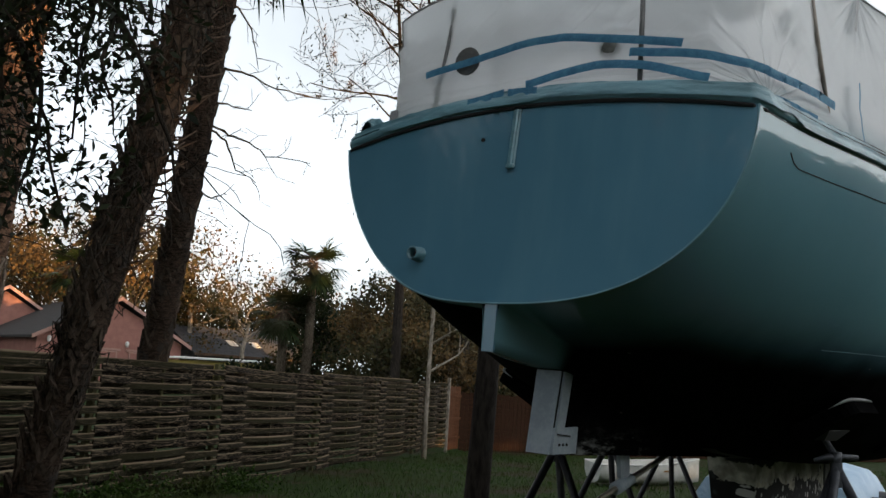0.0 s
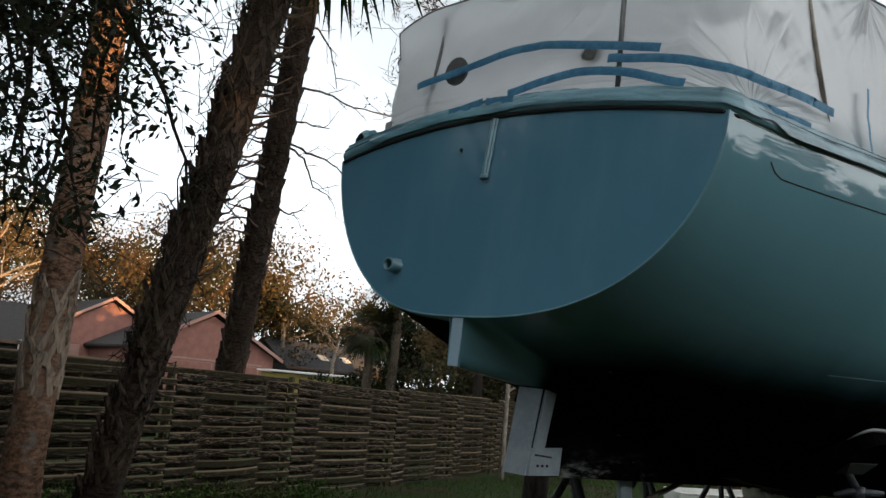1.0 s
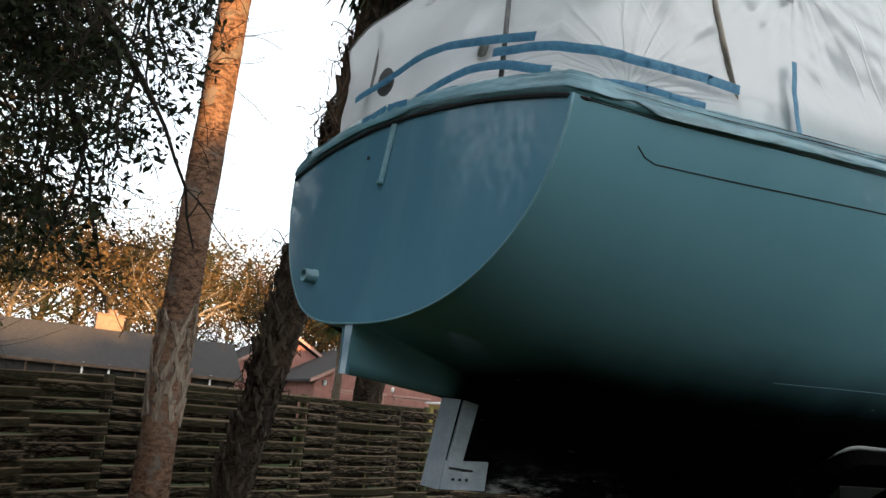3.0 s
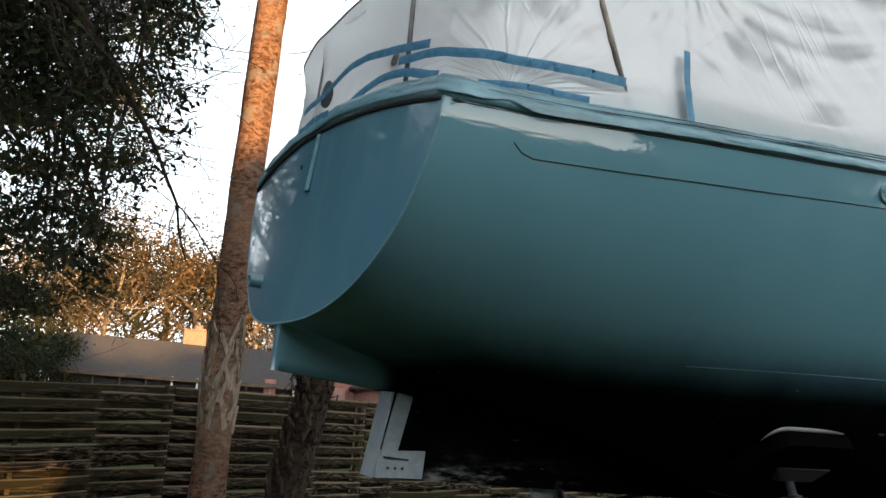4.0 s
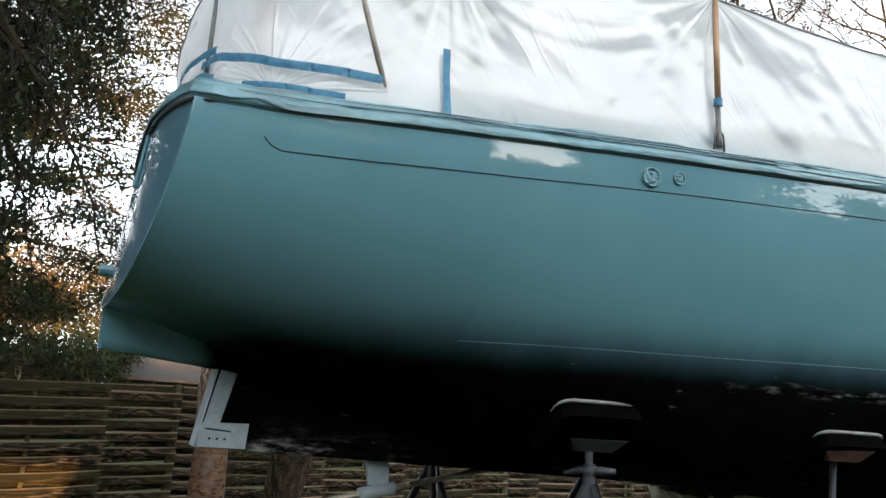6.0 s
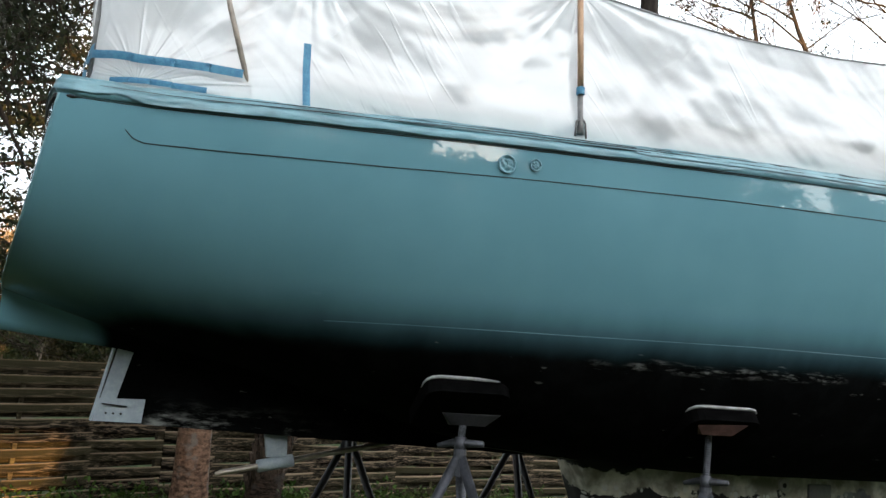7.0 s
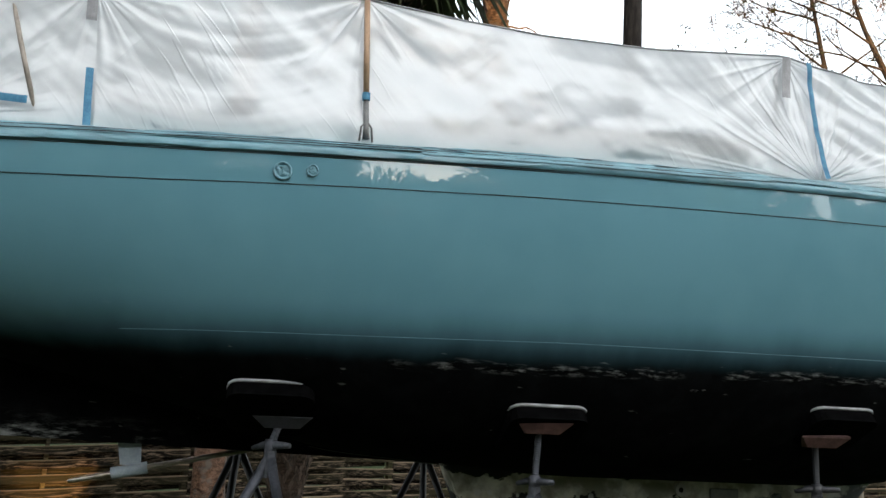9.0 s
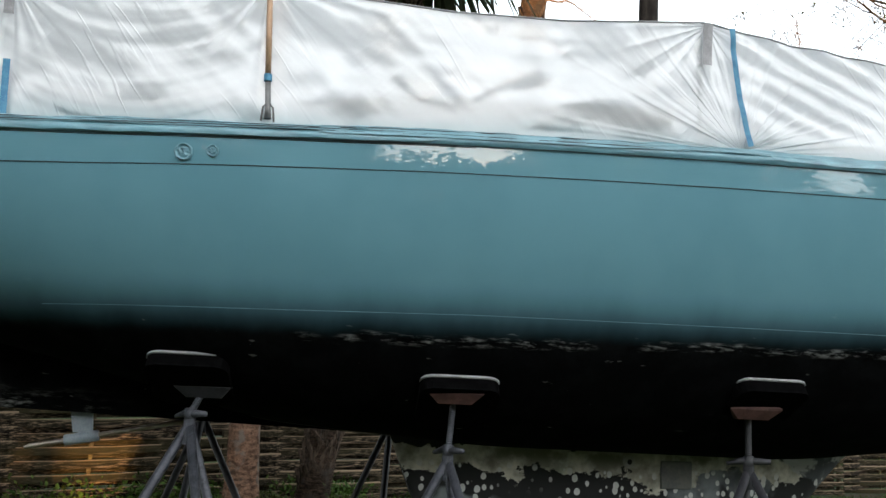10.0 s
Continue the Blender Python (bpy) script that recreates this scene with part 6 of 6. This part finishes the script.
# ---- houses ----
def gable_house(name, x0, x1, y0, y1, base, eave, ridge, axis, wall, roof, label, over=0.5):
    e = thing(name, Matrix(), label, "house")
    w = Geo()
    if axis == "y":
        mid = (x0 + x1) / 2
        w.prism([(x0, base), (x1, base), (x1, eave), (mid, ridge - 0.25), (x0, eave)], "y", y0, y1)
    else:
        mid = (y0 + y1) / 2
        w.prism([(y0, base), (y1, base), (y1, eave), (mid, ridge - 0.25), (y0, eave)], "x", x0, x1)
    w.ob("wall", wall, e, "pink stucco wall" if wall is M_STUCCO else "dark wall")
    for sg in (-1, 1):
        r = Geo()
        if axis == "y":
            half_w = (x1 - x0) / 2
            sl = (ridge - eave) / half_w
            a, b = (mid, ridge), (mid + sg * (half_w + over), eave - over * sl)
            r.prism([a, b, (b[0], b[1] + 0.16), (a[0], a[1] + 0.16)], "y", y0 - over, y1 + over)
        else:
            half_w = (y1 - y0) / 2
            sl = (ridge - eave) / half_w
            a, b = (mid, ridge), (mid + sg * (half_w + over), eave - over * sl)
            r.prism([a, b, (b[0], b[1] + 0.16), (a[0], a[1] + 0.16)], "x", x0 - over, x1 + over)
        slope_ob = r.ob("roof", roof, e, "shingled roof slope")
        f = Geo()
        if axis == "y":
            f.prism([(a[0], a[1] - 0.05), (b[0], b[1] - 0.05), (b[0], b[1] + 0.20), (a[0], a[1] + 0.20)], "y", y0 - over - 0.06, y0 - over - 0.005)
        else:
            f.box(Matrix.Translation(((x0 + x1) / 2, b[0] + sg * 0.03, b[1] + 0.07)), (x1 - x0 + 2 * over, 0.05, 0.22))
        f.ob("fascia", M_TRIMPINK if axis == "y" else M_TWIG, slope_ob, "fascia board")
    return e


garage = gable_house("house", 17.2, 27.0, 54.0, 66.0, 0.2, 3.45, 6.1, "y", M_STUCCO, M_ROOF, "pink stucco garage wing with a grey shingle roof")
for x0, x1 in ((18.6, 22.4), (23.2, 25.9)):
    d = Geo()
    d.box(Matrix.Translation(((x0 + x1) / 2, 53.96, 1.55)), (x1 - x0, 0.10, 2.3), 0.03)
    door = d.ob("garage_door", M_TRIMPINK, garage, "pale pink garage door")
    for r in range(4):
        pn = Geo()
        pn.box(Matrix.Translation(((x0 + x1) / 2, 53.90, 0.75 + 0.55 * r)), (x1 - x0 - 0.2, 0.04, 0.46), 0.02)
        pn.ob("panel", M_STUCCO, door)
    hd = Geo()
    hd.box(Matrix.Translation(((x0 + x1) / 2, 53.93, 2.80)), (x1 - x0 + 0.4, 0.12, 0.16), 0.02)
    hd.ob("lintel", M_TRIMPINK, garage, "pale pink lintel")
for x in (17.9, 23.0):
    lp = Geo()
    lp.tube([(x, 53.9, 3.0), (x, 53.9, 3.1), (x, 53.9, 3.3), (x, 53.9, 3.4)], [0.05, 0.11, 0.13, 0.05], 10)
    lp.ob("wall_lamp", M_WHITE, garage, "small wall lamp")
wing = gable_house("house", 12.7, 24.0, 64.5, 74.0, 0.2, 3.55, 6.9, "y", M_STUCCO, M_ROOF, "pink stucco house wing with a grey shingle roof")
for x in (14.0, 16.0):
    wd = Geo()
    wd.box(Matrix.Translation((x, 64.47, 2.2)), (0.9, 0.08, 2.0), 0.02)
    wd.ob("door" if x > 15 else "window", M_TRIMPINK, wing, "pink-painted door" if x > 15 else "pink shutter")
main = gable_house("house", -4.6, 13.0, 60.0, 68.0, 0.6, 3.1, 5.5, "x", M_PORCH, M_ROOF, "long low house with a grey shingle roof and dark screened porch", 0.6)
for k in range(11):
    ps = Geo()
    ps.box(Matrix.Translation((-4.0 + 1.7 * k, 59.6, 1.75)), (0.13, 0.13, 2.5), 0.015)
    ps.ob("porch_post", M_TRIMPINK if k == 8 else (M_WHITE if k in (4, 5, 9) else M_TWIG), main, "slim porch post")
bay = Geo()
bay.box(Matrix.Translation((9.6, 59.8, 1.9)), (0.8, 0.3, 2.9), 0.02)
bay.ob("wall_pier", M_STUCCO, main, "pink wall pier")
ch = Geo()
ch.box(Matrix.Translation((4.4, 64.4, 5.8)), (1.9, 1.1, 1.7), 0.03)
chim = ch.ob("chimney", M_CHIM, main, "sunlit block chimney")
cp = Geo()
cp.box(Matrix.Translation((4.4, 64.4, 6.68)), (2.1, 1.3, 0.10), 0.02)
cp.tube([(4.5, 64.4, 6.7), (4.5, 64.4, 7.05), (4.5, 64.4, 7.10)], [0.34, 0.34, 0.42], 14)
cp.ob("chimney_cap", M_CHIM, chim, "chimney cap and pot")
shed = gable_house("house", -16.0, -7.6, 66.0, 71.0, 0.6, 2.9, 4.2, "x", M_PORCH, M_ROOF, "low dark outbuilding with a shingle roof", 0.4)
# orange-brown pane colour stands in for sunlight on the glass
for x in (-12.6, -10.9):
    lw = Geo()
    lw.box(Matrix.Translation((x, 65.96, 2.1)), (0.9, 0.06, 1.0), 0.02)
    lw.ob("window", M_CHIM, shed, "window coloured orange-brown for evening sun on it")
back_house = gable_house("house", 36.0, 47.0, 68.0, 78.0, 0.4, 3.5, 5.9, "x", M_PORCH, M_ROOFDARK, "house with a dark shingle roof and skylights", 0.6)
for x in (40.6, 43.2):
    sl_g = Geo()
    sl_g.box(pose(x, 69.9, 4.55, 25.6, 0, 0), (0.9, 1.2, 0.12), 0.02)
    sl_g.ob("skylight", M_WHITE, back_house, "pale skylight")
yellow = thing("yellow_shed", pose(24.4, 50.6, 0.2, 0, 0, -44.8), "low yellow-sided shed with a pale roof edge", "shed")
g = Geo()
for r in range(8):
    g.box(pose(3.8, 0, 0.16 + 0.27 * r, 6, 0, 0), (7.6, 0.05, 0.27))
g.box(Matrix.Translation((3.8, 1.2, 1.1)), (7.5, 2.3, 2.2))
g.ob("siding", M_YELLOW, yellow, "yellow lap siding")
g = Geo()
g.box(pose(3.8, 1.0, 2.36, 2, 0, 0), (7.9, 2.9, 0.10), 0.02)
g.ob("roof", M_WHITE, yellow, "pale flat roof")
glow = thing("lit_post", Matrix.Translation((24.05, 37.6, 0.2)), "post catching orange evening sun", "post")
g = Geo()
g.tube([(0, 0, 0), (0.05, 0, 1.6), (0.16, 0, 3.9)], [0.12, 0.11, 0.09], 10)
g.ob("pole", M_CHIM, glow)

# ---- small boat and covered load beyond the hull ----
dinghy = thing("dinghy", pose(13.7, 8.7, ground_z(13.7, 8.7), 0, 0, -38), "small white dinghy with a varnished seat on the lawn", "dinghy")


def dinghy_section(u):
    w = 0.55 * (1 - max(0, (u - 0.35) / 0.65) ** 2.2)
    return max(w, 0.03), 0.42 + 0.16 * u * u


g = Geo()
outer, inner = [], []
for i in range(19):
    u = i / 18
    w, h = dinghy_section(u)
    lift = 0.03 + 0.18 * max(0, u - 0.55) ** 1.5 * 2
    prof_d = [(-w, h), (-w * 0.97, h * 0.6), (-w * 0.75, lift + 0.08), (-w * 0.3, lift), (0, lift - 0.02), (w * 0.3, lift), (w * 0.75, lift + 0.08), (w * 0.97, h * 0.6), (w, h)]
    outer.append([(2.3 * u - 1.1, y, z) for y, z in prof_d])
    inner.append([(2.3 * u - 1.1, y * 0.93, z + (0.02 if z < h else 0)) for y, z in prof_d])
g.grid(outer)
g.grid(inner)
g.add([p for p in outer[0]], [tuple(range(9))])
g.ob("shell", M_DINGHY, dinghy, "white moulded shell", smooth=True)
g = Geo()
g.tube([r[0] for r in outer], 0.022, 6)
g.tube([r[-1] for r in outer], 0.022, 6)
g.ob("gunwale", M_WHITE, dinghy, "white gunwale")
for x in (-0.55, 0.25):
    g = Geo()
    g.box(Matrix.Translation((x, 0, 0.34)), (0.24, 0.96, 0.03), 0.008)
    g.ob("seat", M_VARN, dinghy, "varnished thwart")

load = thing("covered_trailer", pose(10.3, 4.15, ground_z(10.3, 4.15), 0, 0, 12), "low load under a pale blue tarpaulin", "trailer")
g = Geo()
trows = []
for i in range(15):
    u = i / 14
    hgt = 0.85 * (0.75 + 0.25 * math.sin(math.pi * u))
    trows.append([(-1.6 + 3.2 * u, 1.0 * c * (1 + 0.04 * soft_noise(i * 0.7, j, 1)), 0.12 + hgt * h + 0.03 * soft_noise(i * 0.9, j * 0.8, 2)) for j, (c, h) in enumerate(((-1.05, 0.0), (-1.0, 0.45), (-0.85, 0.82), (-0.4, 0.96), (0, 1.0), (0.4, 0.96), (0.85, 0.82), (1.0, 0.45), (1.05, 0.0)))])
g.grid(trows)
for rr in (trows[0], trows[-1]):
    g.add(rr, [tuple(range(9))])
g.ob("tarpaulin", M_TARP, load, "creased pale blue tarpaulin", smooth=True)
for x in (-0.5, 0.5):
    for sy in (-1, 1):
        w = Geo()
        w.tube([(x, sy * 0.98, 0.26), (x, sy * 1.12, 0.26)], 0.26, 18)
        wh = w.ob("wheel", M_BLACKPIPE, load, "black wheel")

# ---- fence: woven horizontal boards between posts ----
FENCE_ANG = 28.65
fence = thing("fence", Matrix(), "weathered basket-weave board fence, grey-brown with green stains", "fence", kind="structure")
POSTS = [-15.2, -12.2, -9.1, -6.1, -3.1, -0.08, 2.75, 5.54, 9.13, 12.3, 15.2, 18.0]


def post_at(x):
    return Vector((x, fence_y(x), lerp(x, [(-4, -0.42), (-1.8, -0.40), (0, -0.30), (5.5, -0.28), (9, -0.34), (18, -0.36)])))


pm = Geo()
pm.box(Matrix.Translation((0, 0, 1.02)), (0.085, 0.085, 2.06), 0.008)
post_mesh = pm.mesh("post", M_POST)
sm = Geo()
sm.box(Matrix.Translation((0, 0, 0.96)), (0.05, 0.03, 1.9), 0.005)
stick_mesh = sm.mesh("stick", M_POST)
board_meshes = []
for v in range(6):
    bg = Geo()
    rng = random.Random(600 + v)
    rws = []
    sag = rng.uniform(-0.012, 0.012)
    for k in range(17):
        u = k / 16
        y = 0.120 * math.cos(2 * math.pi * u)
        dz = sag * math.sin(math.pi * u) + 0.004 * soft_noise(k * 0.6, v, 0)
        hh = 0.048 + 0.004 * soft_noise(k * 0.5, v, 4)
        tilt = 0.008 * soft_noise(k * 0.4, v, 8)
        rws.append([(u, y - 0.011, dz - hh), (u, y + 0.011, dz - hh), (u, y + 0.011 + tilt, dz + hh), (u, y - 0.011 + tilt, dz + hh)])
    bg.grid(rws, True)
    bg.f.append((0, 1, 2, 3))
    bg.f.append((64, 67, 66, 65))
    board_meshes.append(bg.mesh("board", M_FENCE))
w_rng = random.Random(8)
for i, x in enumerate(POSTS):
    o = new("post", post_mesh)
    o.parent = fence
    p = post_at(x)
    o.matrix_world = Matrix.Translation(p) @ pose(0, 0, 0, w_rng.uniform(-1, 1), w_rng.uniform(-1, 1), FENCE_ANG)
    if i + 1 == len(POSTS):
        break
    q = post_at(POSTS[i + 1])
    d = q - p
    s = new("stick", stick_mesh)
    s.parent = fence
    s.matrix_world = Matrix.Translation(p + d * 0.5) @ pose(0, 0, 0, 0, 0, FENCE_ANG)
    ang = math.degrees(math.atan2(d.y, d.x))
    rise = -math.degrees(math.atan2(d.z, math.hypot(d.x, d.y)))
    for j in range(25 if i >= 8 else 24):
        b = new("board", board_meshes[w_rng.randrange(6)])
        b.parent = fence
        flip = 1 if (j + i) % 2 else -1
        b.matrix_world = Matrix.Translation(p + Vector((0, 0, 0.085 + 0.0825 * j + w_rng.uniform(-0.008, 0.008)))) @ pose(0, 0, 0, 0, rise + w_rng.uniform(-0.35, 0.35), ang) @ Matrix.Diagonal((d.length, flip, 1, 1))

gate = thing("gate", pose(18.35, fence_y(18.35) - 0.05, -0.52, 0, 0, 24), "reddish plank gate hung on a pale post", "gate", kind="structure")
for k in range(7):
    g = Geo()
    g.box(Matrix.Translation((0.16 + 0.165 * k, 0, 1.12)), (0.155, 0.022, 2.1 + 0.02 * (k % 2)), 0.006)
    g.ob("plank", M_CEDAR, gate)
for z in (0.45, 1.1, 1.85):
    g = Geo()
    g.box(Matrix.Translation((0.66, -0.03, z)), (1.2, 0.035, 0.09), 0.006)
    g.ob("rail", M_CEDAR, gate)
g = Geo()
g.box(Matrix.Translation((-0.03, -0.02, 1.2)), (0.10, 0.10, 2.5), 0.01)
g.ob("gate_post", M_PALEBARK, gate, "pale weathered post")
side_fence = thing("fence", pose(19.7, fence_y(19.7) - 0.2, -0.55, 0, 0, -30), "dark reddish upright plank fence", "fence", kind="structure")
plank_g = Geo()
plank_g.box(Matrix.Translation((0, 0, 1.0)), (0.145, 0.02, 2.0), 0.005)
plank_mesh = plank_g.mesh("plank", M_CEDARDARK)
for k in range(120):
    o = new("plank", plank_mesh)
    o.parent = side_fence
    o.matrix_basis = Matrix.Translation((0.152 * k, 0.004 * (k % 2), w_rng.uniform(-0.03, 0.03)))
for z in (0.45, 1.6):
    g = Geo()
    g.box(Matrix.Translation((9.1, 0.04, z)), (18.3, 0.04, 0.09))
    g.ob("rail", M_CEDARDARK, side_fence)

# ---- grass and weeds ----
gr = np.random.default_rng(99)
n = 60000
gx, gy = gr.uniform(-8, 24, n), gr.uniform(3.0, 22, n)
ok = gy < np.array([fence_y(v) for v in gx]) - 0.1
gx, gy = gx[ok], gy[ok]
gz = np.array([ground_z(a, b) for a, b in zip(gx, gy)])
base = np.stack([gx, gy, gz - 0.01], 1)
tagged(leaves("grass", base, 0.11, M_WEED, None, 98, 0.10, "", -2.2), "short uneven green lawn grass", "grass", kind="stuff")
wd = []
for k in range(150):
    x = gr.uniform(-7, 6.5)
    y = fence_y(x) - abs(gr.normal(0, 0.35)) - 0.12
    if k % 5 == 0:
        x, y = gr.normal(1.0, 0.9), gr.normal(8.0, 0.5)
    h = gr.uniform(0.12, 0.42)
    m = 70
    c = np.array([x, y, ground_z(x, y)])
    wd.append(c + gr.normal(0, 1, (m, 3)) * [0.16, 0.16, 0] + np.stack([np.zeros(m), np.zeros(m), gr.uniform(0, h, m)], 1))
tagged(leaves("weeds", np.concatenate(wd), 0.07, M_WEED, None, 97, 0.5, "", -0.3), "leafy green weeds along the fence foot", "weeds", kind="stuff")
